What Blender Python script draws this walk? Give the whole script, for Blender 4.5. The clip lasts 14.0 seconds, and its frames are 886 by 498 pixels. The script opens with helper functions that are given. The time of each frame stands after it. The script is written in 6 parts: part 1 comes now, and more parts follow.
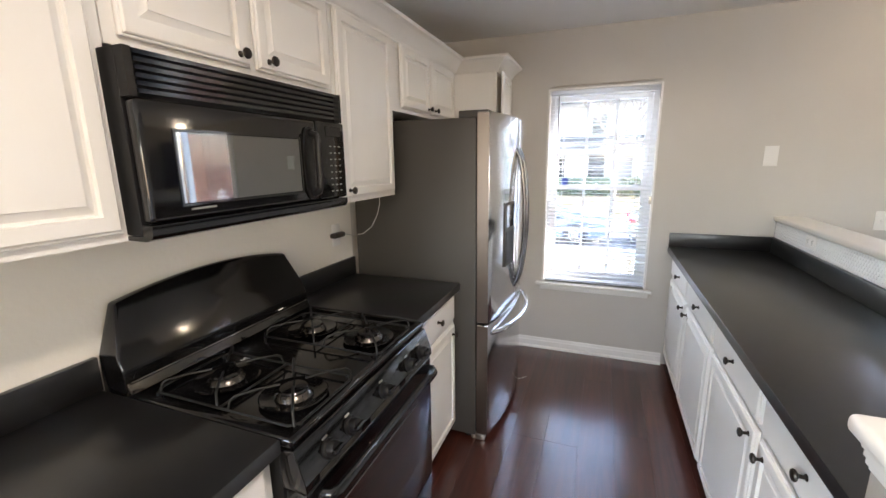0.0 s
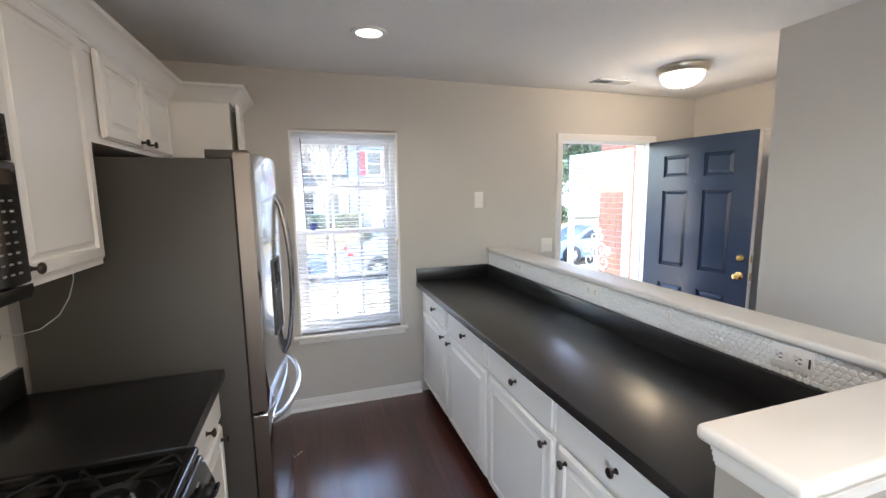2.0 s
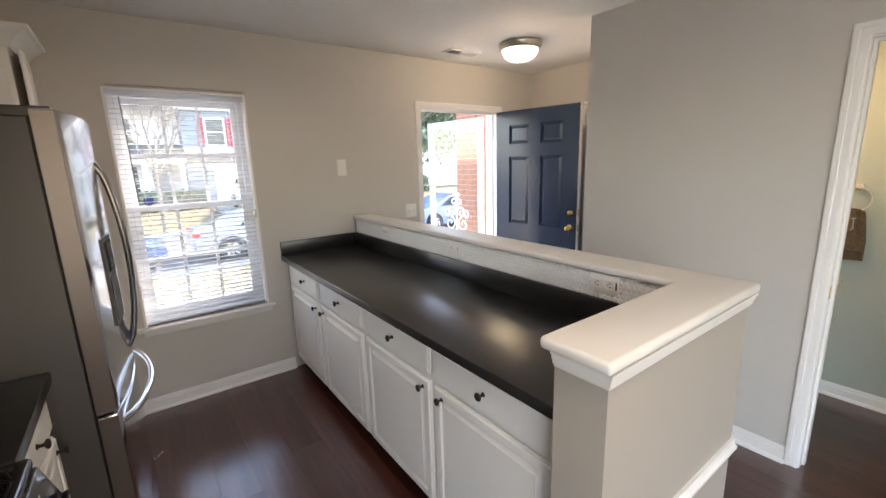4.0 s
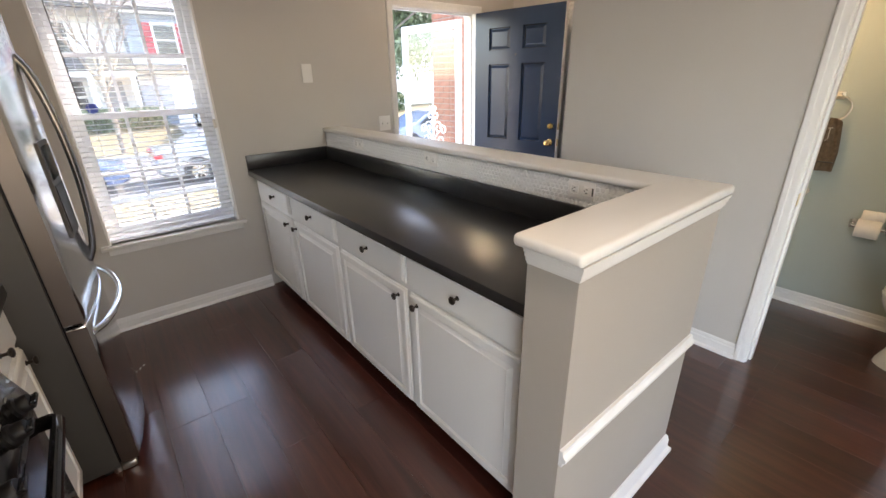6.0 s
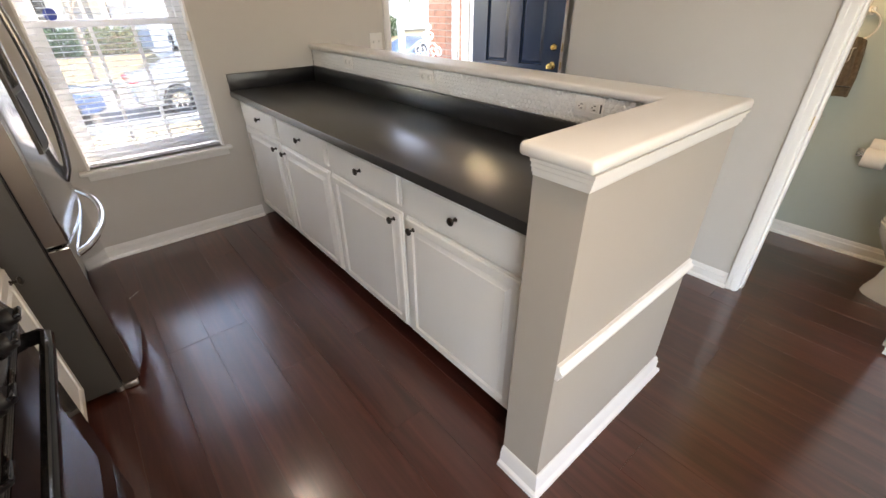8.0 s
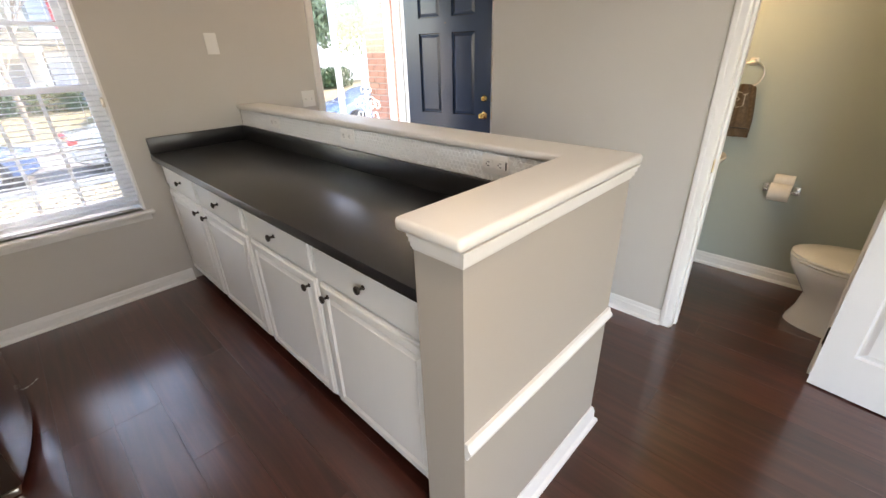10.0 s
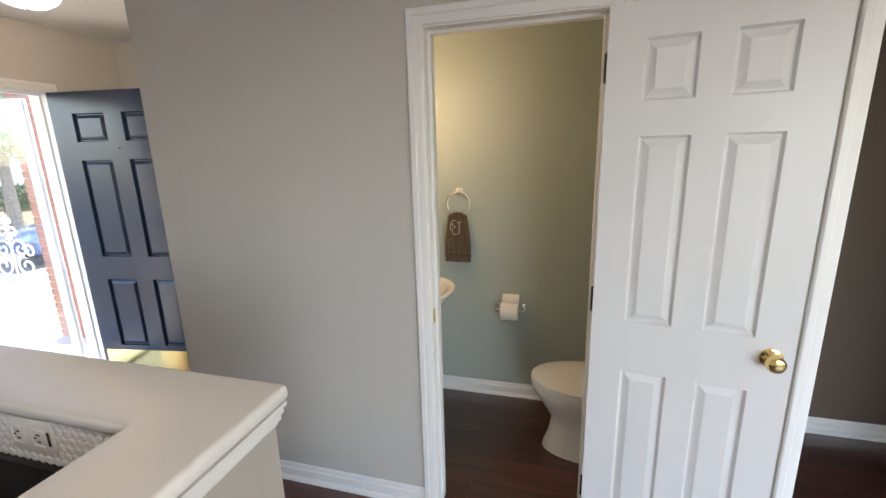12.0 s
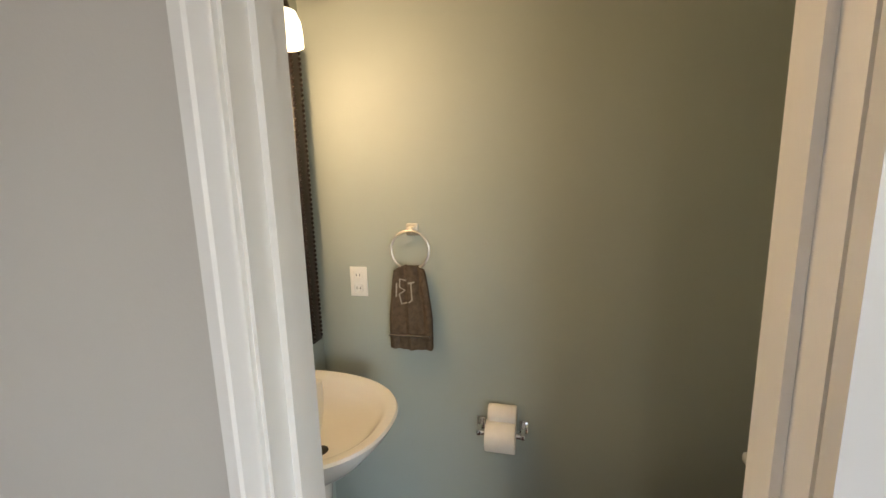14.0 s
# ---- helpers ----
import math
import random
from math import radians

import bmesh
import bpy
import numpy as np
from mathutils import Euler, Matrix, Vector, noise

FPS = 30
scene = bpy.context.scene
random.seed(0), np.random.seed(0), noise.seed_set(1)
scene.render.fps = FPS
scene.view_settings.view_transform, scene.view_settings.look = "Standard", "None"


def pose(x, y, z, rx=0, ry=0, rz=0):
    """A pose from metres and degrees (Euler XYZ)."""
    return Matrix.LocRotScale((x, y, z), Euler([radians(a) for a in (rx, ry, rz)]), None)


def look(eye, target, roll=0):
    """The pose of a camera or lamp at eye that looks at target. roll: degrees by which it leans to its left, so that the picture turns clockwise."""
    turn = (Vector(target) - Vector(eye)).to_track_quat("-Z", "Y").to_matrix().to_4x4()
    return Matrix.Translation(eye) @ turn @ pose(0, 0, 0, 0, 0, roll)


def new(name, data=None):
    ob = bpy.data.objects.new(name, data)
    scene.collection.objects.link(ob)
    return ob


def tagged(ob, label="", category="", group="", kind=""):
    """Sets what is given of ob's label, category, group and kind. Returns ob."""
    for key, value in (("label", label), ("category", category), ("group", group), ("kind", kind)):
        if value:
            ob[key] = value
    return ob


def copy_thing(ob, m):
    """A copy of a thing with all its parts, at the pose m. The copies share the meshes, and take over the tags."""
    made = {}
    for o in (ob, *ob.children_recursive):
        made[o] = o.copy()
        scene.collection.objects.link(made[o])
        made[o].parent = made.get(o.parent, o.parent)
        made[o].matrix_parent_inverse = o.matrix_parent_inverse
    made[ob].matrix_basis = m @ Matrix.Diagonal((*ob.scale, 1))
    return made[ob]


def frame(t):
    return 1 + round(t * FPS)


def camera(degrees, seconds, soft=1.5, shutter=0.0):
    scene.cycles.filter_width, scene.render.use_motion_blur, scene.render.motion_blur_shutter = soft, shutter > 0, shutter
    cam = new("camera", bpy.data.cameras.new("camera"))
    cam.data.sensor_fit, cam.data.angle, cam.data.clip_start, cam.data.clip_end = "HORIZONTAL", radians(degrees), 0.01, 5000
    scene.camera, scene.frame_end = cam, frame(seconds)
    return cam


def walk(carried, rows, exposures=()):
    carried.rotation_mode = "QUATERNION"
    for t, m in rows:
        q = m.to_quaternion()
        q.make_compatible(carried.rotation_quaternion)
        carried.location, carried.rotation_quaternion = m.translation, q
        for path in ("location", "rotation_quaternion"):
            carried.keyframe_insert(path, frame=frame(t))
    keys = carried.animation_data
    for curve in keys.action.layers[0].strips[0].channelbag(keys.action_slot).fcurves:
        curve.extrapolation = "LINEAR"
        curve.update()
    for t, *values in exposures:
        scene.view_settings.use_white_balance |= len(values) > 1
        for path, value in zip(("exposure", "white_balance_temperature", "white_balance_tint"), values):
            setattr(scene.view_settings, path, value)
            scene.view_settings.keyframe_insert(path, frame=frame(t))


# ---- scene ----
cam = camera(93.8, 14.0)
PATH = [
    (0, (0.258, 0.242, 1.542), (-0.442, 2.068, 1.124), -0.8),
    (0.5, (0.172, 0.374, 1.57), (-0.249, 2.299, 1.229), -0.7),
    (1, (0.119, 0.438, 1.59), (0.026, 2.414, 1.295), -0.3),
    (1.5, (0.036, 0.469, 1.6), (0.313, 2.43, 1.321), -0.4),
    (2, (-0.053, 0.439, 1.599), (0.556, 2.325, 1.332), -0.8),
    (2.5, (-0.099, 0.399, 1.609), (0.767, 2.181, 1.331), -1.1),
    (3, (-0.108, 0.377, 1.612), (0.925, 2.063, 1.309), -1.2),
    (3.2, (-0.11, 0.375, 1.609), (0.963, 2.033, 1.295), -1.2),
    (5.3, (-0.065, 0.415, 1.515), (1.134, 1.88, 0.869), -1.0),
    (5.5, (-0.073, 0.399, 1.522), (1.11, 1.86, 0.838), -1.3),
    (6, (-0.067, 0.399, 1.495), (1.1, 1.832, 0.729), -1.3),
    (6.5, (-0.062, 0.405, 1.478), (1.086, 1.812, 0.639), -1.3),
    (7, (-0.059, 0.413, 1.458), (1.06, 1.791, 0.537), -1.5),
    (7.2, (-0.067, 0.417, 1.446), (1.048, 1.777, 0.494), -1.0),
    (9.3, (-0.025, 0.432, 1.407), (1.084, 1.706, 0.337), -2.0),
    (9.5, (-0.006, 0.419, 1.421), (1.143, 1.697, 0.398), -2.0),
    (10, (0.131, 0.358, 1.466), (1.411, 1.626, 0.598), -1.8),
    (10.5, (0.294, 0.268, 1.514), (1.715, 1.471, 0.783), -1.2),
    (11, (0.436, 0.242, 1.553), (2.024, 1.304, 0.96), -1.2),
    (11.5, (0.641, 0.294, 1.555), (2.413, 1.085, 1.069), -0.9),
    (12, (0.88, 0.321, 1.583), (2.756, 0.846, 1.131), -1.5),
    (12.5, (1.211, 0.275, 1.564), (3.114, 0.701, 1.116), -1.1),
    (13, (1.521, 0.289, 1.562), (3.424, 0.709, 1.114), -1.0),
    (13.5, (1.77, 0.4, 1.568), (3.692, 0.79, 1.173), -0.9),
    (14, (1.966, 0.437, 1.529), (3.877, 0.92, 1.189), -1.6),
]
EXPOSURES = [(0, 4.2, 6850, 14), (0.5, 4.32, 6750, 13), (1, 4.25, 6750, 13), (2, 3.9, 6650, 13), (3, 3.65, 7050, 15), (6, 3.48, 7550, 17), (7, 3.58, 7750, 17), (9.5, 3.8, 8000, 17), (10.5, 3.44, 7400, 16), (11.5, 3.33, 7000, 15), (14, 3.42, 7150, 15)]
walk(cam, [(t, look(eye, target, roll)) for t, eye, target, roll in PATH], EXPOSURES)

# ---- world, sun and sky ----
SUN_AZ, SUN_EL = 75.0, 45.0     # degrees from +y towards +x, and above the horizon
world = bpy.data.worlds.new("sky_world")
scene.world = world
world.use_nodes = True
wt = world.node_tree
sky = wt.nodes.new("ShaderNodeTexSky")
sky.sky_type = "NISHITA"
sky.sun_disc = False
sky.sun_elevation = radians(SUN_EL)
sky.sun_rotation = radians(SUN_AZ)
wt.links.new(sky.outputs["Color"], wt.nodes["Background"].inputs["Color"])
wt.nodes["Background"].inputs["Strength"].default_value = 0.15
sun = new("sun", bpy.data.lights.new("sun", "SUN"))
sun.data.energy, sun.data.angle, sun.data.color = 1.7, radians(0.55), (1.0, 0.97, 0.92)
sun.matrix_world = look((0, 0, 30), (-30 * math.sin(radians(SUN_AZ)) / math.tan(radians(SUN_EL)), -30 * math.cos(radians(SUN_AZ)) / math.tan(radians(SUN_EL)), 0))


def lamp(name, kind, energy, color, m, size=0.1, size_y=0.0, spread=180):
    data = bpy.data.lights.new(name, kind)
    data.energy, data.color = energy, color
    if kind == "AREA":
        data.size = size
        data.spread = radians(spread)
        if size_y:
            data.shape, data.size_y = "RECTANGLE", size_y
        else:
            data.shape = "DISK"
    else:
        data.shadow_soft_size = size
    ob = new(name, data)
    ob.matrix_world = m
    return ob


WARM = (1.0, 0.94, 0.85)
# added unseen fill lamps in the openings behind: one cool as daylight, one warm
lamp("living_room_daylight", "AREA", 3.2, (0.88, 0.93, 1.0), look((-1.11, -1.6, 1.42), (1.0, -1.6, 1.42)), 2.1, 1.4)
lamp("living_room_window_light", "AREA", 0.55, (1.0, 0.70, 0.44), look((1.15, -3.22, 1.3), (-1.07, 0.9, 1.3)), 1.7, 1.35, 75)
# the lamps of the place; the kitchen and hall downlights are unseen additions
lamp("downlight_lamp", "AREA", 0.18, WARM, look((0.302, 2.75, 2.425), (0.302, 2.75, 0)), 0.12, spread=150)
lamp("foyer_lamp", "POINT", 3.9, (1.0, 0.80, 0.56), pose(2.47, 2.79, 2.333), 0.06)
lamp("kitchen_downlight_lamp", "AREA", 1.05, (1.0, 0.90, 0.78), look((0.302, 0.42, 2.425), (0.302, 0.42, 0)), 0.12, spread=170)
lamp("hall_downlight_lamp", "AREA", 0.5, (1.0, 0.68, 0.40), look((1.30, -1.9, 2.425), (1.30, -1.9, 0)), 0.12, spread=160)
lamp("vanity_lamp", "POINT", 0.98, (1.0, 0.70, 0.40), pose(2.85, 1.17, 1.87), 0.06)

# ---- materials ----


def nodes_of(name):
    m = bpy.data.materials.new(name)
    m.use_nodes = True
    t = m.node_tree
    return m, t, t.nodes["Principled BSDF"]


def ramp(t, src, stops):
    r = t.nodes.new("ShaderNodeValToRGB")
    while len(r.color_ramp.elements) < len(stops):
        r.color_ramp.elements.new(0.5)
    for e, (p, c) in zip(r.color_ramp.elements, stops):
        e.position, e.color = p, (*c, 1)
    t.links.new(src, r.inputs["Fac"])
    return r.outputs["Color"]


def coords(t, scale=(1, 1, 1), kind="Object"):
    c = t.nodes.new("ShaderNodeTexCoord")
    m = t.nodes.new("ShaderNodeMapping")
    m.inputs["Scale"].default_value = scale
    t.links.new(c.outputs[kind], m.inputs["Vector"])
    return m.outputs["Vector"]


def noise_tex(t, vec, scale, detail=4.0, rough=0.55, dist=0.0):
    n = t.nodes.new("ShaderNodeTexNoise")
    n.inputs["Scale"].default_value, n.inputs["Detail"].default_value = scale, detail
    n.inputs["Roughness"].default_value, n.inputs["Distortion"].default_value = rough, dist
    t.links.new(vec, n.inputs["Vector"])
    return n.outputs["Fac"]


def bump(t, bsdf, height, strength, distance):
    b = t.nodes.new("ShaderNodeBump")
    b.inputs["Strength"].default_value, b.inputs["Distance"].default_value = strength, distance
    t.links.new(height, b.inputs["Height"])
    t.links.new(b.outputs["Normal"], bsdf.inputs["Normal"])
    return b


def surface(name, color, rough=0.5, metal=0.0, var=0.06, scale=3.0, grain=220.0, relief=0.08, depth=0.0006, stretch=(1, 1, 1), spec=0.5, rvar=0.08, coat=0.0):
    """A plain surface with slow and fine variation of tone, sheen and relief."""
    m, t, b = nodes_of(name)
    v = coords(t, stretch)
    slow = noise_tex(t, v, scale, 5)
    lo, hi = [max(0.0, c * (1 - var)) for c in color], [min(1.0, c * (1 + var)) for c in color]
    t.links.new(ramp(t, slow, [(0.3, lo), (0.7, hi)]), b.inputs["Base Color"])
    fine = noise_tex(t, v, grain, 3)
    mr = t.nodes.new("ShaderNodeMapRange")
    mr.inputs["To Min"].default_value, mr.inputs["To Max"].default_value = max(0.02, rough - rvar), min(1, rough + rvar)
    t.links.new(noise_tex(t, v, scale * 4, 6, 0.65), mr.inputs["Value"])
    t.links.new(mr.outputs["Result"], b.inputs["Roughness"])
    b.inputs["Metallic"].default_value = metal
    b.inputs["Specular IOR Level"].default_value = spec
    b.inputs["Coat Weight"].default_value = coat
    b.inputs["Coat Roughness"].default_value = 0.08
    if relief:
        bump(t, b, fine, relief, depth)
    return m


def emitter(name, color, strength, base=(0.85, 0.85, 0.82)):
    m, t, b = nodes_of(name)
    b.inputs["Base Color"].default_value = (*base, 1)
    b.inputs["Emission Color"].default_value = (*color, 1)
    b.inputs["Emission Strength"].default_value = strength
    b.inputs["Roughness"].default_value = 0.35
    return m


def glass(name, tint=(1, 1, 1), rough=0.0):
    m, t, b = nodes_of(name)
    b.inputs["Base Color"].default_value = (*tint, 1)
    b.inputs["Roughness"].default_value = rough
    b.inputs["Transmission Weight"].default_value = 1.0
    b.inputs["IOR"].default_value = 1.45
    return m


def hazed_glass(name, haze):
    """Clear glass with a thin pale veil mixed in for glare, lit by the sky from behind."""
    m, t, b = nodes_of(name)
    b.inputs["Base Color"].default_value = (1, 1, 1, 1)
    b.inputs["Roughness"].default_value = 0.0
    b.inputs["Transmission Weight"].default_value = 1.0
    b.inputs["IOR"].default_value = 1.45
    tr = t.nodes.new("ShaderNodeBsdfTranslucent")
    tr.inputs["Color"].default_value = (0.78, 0.82, 0.86, 1)
    mx = t.nodes.new("ShaderNodeMixShader")
    mr = t.nodes.new("ShaderNodeMapRange")
    mr.inputs["To Min"].default_value, mr.inputs["To Max"].default_value = haze * 0.7, haze * 1.3
    t.links.new(noise_tex(t, coords(t), 3.0, 5), mr.inputs["Value"])
    t.links.new(mr.outputs["Result"], mx.inputs["Fac"])
    t.links.new(b.outputs[0], mx.inputs[1])
    t.links.new(tr.outputs[0], mx.inputs[2])
    t.links.new(mx.outputs[0], t.nodes["Material Output"].inputs["Surface"])
    return m


M_WALL = surface("wall_paint_greige", (0.56, 0.535, 0.50), 0.62, var=0.025, scale=1.6, grain=160, relief=0.22, depth=0.0012)
# half wall paint, deepened and warmed for the dim light on its end
M_HALFWALL = surface("half_wall_paint_dimmed", (0.40, 0.36, 0.31), 0.6, var=0.025, scale=1.6, grain=160, relief=0.22, depth=0.0012)
M_BATHWALL = surface("wall_paint_sage", (0.39, 0.43, 0.39), 0.6, var=0.03, scale=1.6, grain=160, relief=0.2, depth=0.0012)
# the side room's darkness is put into this near-black brown
M_HALLWALL = surface("wall_colour_unlit_room", (0.13, 0.092, 0.066), 0.65, var=0.03, scale=1.6, grain=160, relief=0.2, depth=0.0012)
M_CEIL = surface("ceiling_paint", (0.80, 0.79, 0.77), 0.8, var=0.02, scale=2, grain=120, relief=0.3, depth=0.0015)
M_TRIM = surface("trim_paint_white", (0.80, 0.79, 0.77), 0.34, var=0.02, scale=4, grain=90, relief=0.05, rvar=0.015)
M_CAB = surface("cabinet_paint_white", (0.80, 0.785, 0.75), 0.38, var=0.02, scale=4, grain=60, relief=0.06, stretch=(1, 1, 0.25), rvar=0.015)
M_BARTOP = surface("bartop_paint_ivory", (0.72, 0.695, 0.65), 0.40, var=0.02, scale=4, grain=60, relief=0.05, rvar=0.015)
M_COUNTER = surface("charcoal_laminate", (0.0115, 0.0115, 0.0125), 0.28, var=0.15, scale=30, relief=0.0, rvar=0.012, spec=0.85)
M_BACKPAINT = surface("cream_wall_paint", (0.78, 0.75, 0.68), 0.5, var=0.03, scale=2.0, grain=55, relief=0.35, depth=0.0025)
M_BLACK = surface("black_enamel", (0.004, 0.004, 0.0045), 0.10, var=0.2, scale=6, relief=0.0, rvar=0.03, coat=0.15)
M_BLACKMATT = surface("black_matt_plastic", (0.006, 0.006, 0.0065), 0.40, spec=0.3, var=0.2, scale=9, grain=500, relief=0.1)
M_IRON = surface("cast_iron", (0.006, 0.006, 0.006), 0.42, spec=0.35, var=0.3, scale=30, grain=300, relief=0.3, depth=0.0008)
M_DARKGLASS = surface("dark_glass", (0.006, 0.007, 0.009), 0.03, relief=0.0, rvar=0.008, spec=1.0, coat=1.0)
M_MESHGLASS = surface("mirrored_oven_glass", (0.21, 0.215, 0.22), 0.03, 1.0, var=0.02, relief=0.0, rvar=0.006)
M_STEEL = surface("brushed_steel", (0.66, 0.66, 0.66), 0.13, 1.0, var=0.02, scale=1.5, relief=0.0, rvar=0.004)
M_CHROME = surface("chrome", (0.82, 0.82, 0.82), 0.08, 1.0, var=0.01, relief=0.0, rvar=0.03)
M_ALU = surface("burner_aluminium", (0.12, 0.11, 0.10), 0.26, 1.0, var=0.15, scale=25, relief=0.05)
# steel with the reflection of a dim, warm room put into its colour
M_DOOREDGE = surface("dim_reflection_steel", (0.23, 0.19, 0.16), 0.32, 1.0, var=0.04, scale=3, relief=0.0, rvar=0.03)
M_DARKSTEEL = surface("dark_polished_steel", (0.20, 0.195, 0.19), 0.2, 1.0, var=0.03, relief=0.0, rvar=0.03)
M_BRASS = surface("polished_brass", (0.83, 0.62, 0.26), 0.14, 1.0, var=0.06, scale=12, relief=0.0, rvar=0.05)
M_NICKEL = surface("satin_nickel", (0.60, 0.56, 0.50), 0.30, 1.0, var=0.05, scale=12, relief=0.0)
M_MARK = surface("grey_print", (0.20, 0.21, 0.20), 0.5, var=0.05, relief=0.0)
M_BRONZE = surface("dark_bronze", (0.045, 0.038, 0.033), 0.35, 0.8, var=0.2, scale=30, relief=0.05)
M_FRIDGESIDE = surface("fridge_side_grey", (0.046, 0.042, 0.036), 0.45, var=0.05, scale=3, grain=350, relief=0.25, depth=0.0008)
M_VINYL = surface("window_vinyl", (0.82, 0.84, 0.87), 0.4, var=0.015, scale=4, relief=0.0)
def slat_vinyl():
    m, t, b = nodes_of("blind_slat")
    b.inputs["Base Color"].default_value = (0.84, 0.85, 0.86, 1)
    b.inputs["Roughness"].default_value = 0.4
    tr = t.nodes.new("ShaderNodeBsdfTranslucent")
    tr.inputs["Color"].default_value = (0.80, 0.83, 0.87, 1)
    mx = t.nodes.new("ShaderNodeMixShader")
    mx.inputs["Fac"].default_value = 0.72
    t.links.new(b.outputs[0], mx.inputs[1])
    t.links.new(tr.outputs[0], mx.inputs[2])
    t.links.new(mx.outputs[0], t.nodes["Material Output"].inputs["Surface"])
    return m


M_SLAT = slat_vinyl()
# the trim's white, darkened in place of weaker light on the doors
M_DOORPAINT = surface("trim_white_dimmed", (0.70, 0.695, 0.69), 0.36, var=0.02, scale=4, grain=90, relief=0.08, stretch=(1, 1, 0.25), rvar=0.015)
M_NAVY = surface("navy_door_paint", (0.016, 0.032, 0.066), 0.24, var=0.08, scale=4, grain=120, relief=0.10, stretch=(1, 1, 0.2))
M_PORCELAIN = surface("porcelain", (0.80, 0.78, 0.73), 0.10, var=0.015, scale=3, relief=0.0, rvar=0.015, coat=0.4)
M_TOWEL = surface("taupe_terry", (0.13, 0.095, 0.066), 0.95, var=0.25, scale=60, grain=420, relief=0.9, depth=0.004, spec=0.1)
M_THREAD = surface("silver_thread", (0.42, 0.38, 0.32), 0.6, var=0.1, scale=80, relief=0.3)
M_PAPER = surface("toilet_paper", (0.82, 0.77, 0.70), 0.95, var=0.03, scale=30, grain=260, relief=0.4, depth=0.001)
M_MIRRORFRAME = surface("dark_walnut_frame", (0.020, 0.011, 0.007), 0.35, var=0.4, scale=7, grain=80, relief=0.3, stretch=(6, 6, 0.6))
M_PLASTIC = surface("white_plastic", (0.80, 0.79, 0.76), 0.35, var=0.01, relief=0.0)
M_SLOT = surface("outlet_slot", (0.03, 0.03, 0.03), 0.6, relief=0.0)
M_TILE = surface("white_glazed_tile", (0.76, 0.77, 0.76), 0.30, var=0.03, scale=6, relief=0.0, coat=0.0)
M_GROUT = surface("pale_grout", (0.46, 0.46, 0.45), 0.85, var=0.06, scale=20, grain=300, relief=0.4)
M_RUBBER = surface("tyre_rubber", (0.02, 0.02, 0.021), 0.8, var=0.15, scale=20, relief=0.2)
M_MIRROR = surface("mirror_silver", (0.92, 0.92, 0.92), 0.02, 1.0, var=0.0, relief=0.0, rvar=0.01)
M_GLASS = glass("clear_glass")
# a faint veil stands in for the glare in the window
M_HAZED = hazed_glass("hazed_window_glass", 0.015)
M_LAMPGLASS = emitter("lit_frosted_glass", (1.0, 0.95, 0.88), 0.35)
M_DOWN = emitter("lit_downlight_lens", (1.0, 0.95, 0.88), 0.32)
M_VANITY = emitter("lit_amber_shade", (1.0, 0.86, 0.60), 0.28)


def wood_floor():
    m, t, b = nodes_of("dark_cherry_planks")
    oi = t.nodes.new("ShaderNodeObjectInfo")
    v = coords(t, (9, 0.55, 1))
    add = t.nodes.new("ShaderNodeVectorMath")
    add.operation = "ADD"
    mul = t.nodes.new("ShaderNodeMath")
    mul.operation, mul.inputs[1].default_value = "MULTIPLY", 61.0
    t.links.new(oi.outputs["Random"], mul.inputs[0])
    t.links.new(v, add.inputs[0])
    t.links.new(mul.outputs[0], add.inputs[1])
    g = noise_tex(t, add.outputs[0], 2.2, 8, 0.62, 0.9)
    base = ramp(t, g, [(0.25, (0.030, 0.0068, 0.0042)), (0.5, (0.058, 0.0138, 0.0082)), (0.75, (0.092, 0.0240, 0.0145))])
    tone = t.nodes.new("ShaderNodeMix")
    tone.data_type, tone.blend_type = "RGBA", "MULTIPLY"
    tone.inputs["Factor"].default_value = 1.0
    t.links.new(base, tone.inputs["A"])
    t.links.new(ramp(t, oi.outputs["Random"], [(0.0, (0.84, 0.83, 0.83)), (1.0, (1.16, 1.15, 1.15))]), tone.inputs["B"])
    t.links.new(tone.outputs["Result"], b.inputs["Base Color"])
    mr = t.nodes.new("ShaderNodeMapRange")
    mr.inputs["To Min"].default_value, mr.inputs["To Max"].default_value = 0.30, 0.38
    t.links.new(g, mr.inputs["Value"])
    t.links.new(mr.outputs["Result"], b.inputs["Roughness"])
    b.inputs["Specular IOR Level"].default_value = 0.3
    b.inputs["Coat Weight"].default_value = 1.0
    cr = t.nodes.new("ShaderNodeMapRange")
    cr.inputs["To Min"].default_value, cr.inputs["To Max"].default_value = 0.15, 0.22
    t.links.new(oi.outputs["Random"], cr.inputs["Value"])
    t.links.new(cr.outputs["Result"], b.inputs["Coat Roughness"])
    b.inputs["Coat IOR"].default_value = 1.66
    bump(t, b, noise_tex(t, add.outputs[0], 14, 5, 0.6), 0.06, 0.001)
    return m


def mixed(name, stops, scale, rough=0.9, relief=0.5, depth=0.01, detail=6):
    m, t, b = nodes_of(name)
    v = coords(t)
    n = noise_tex(t, v, scale, detail, 0.65)
    t.links.new(ramp(t, n, stops), b.inputs["Base Color"])
    b.inputs["Roughness"].default_value = rough
    bump(t, b, n, relief, depth)
    return m


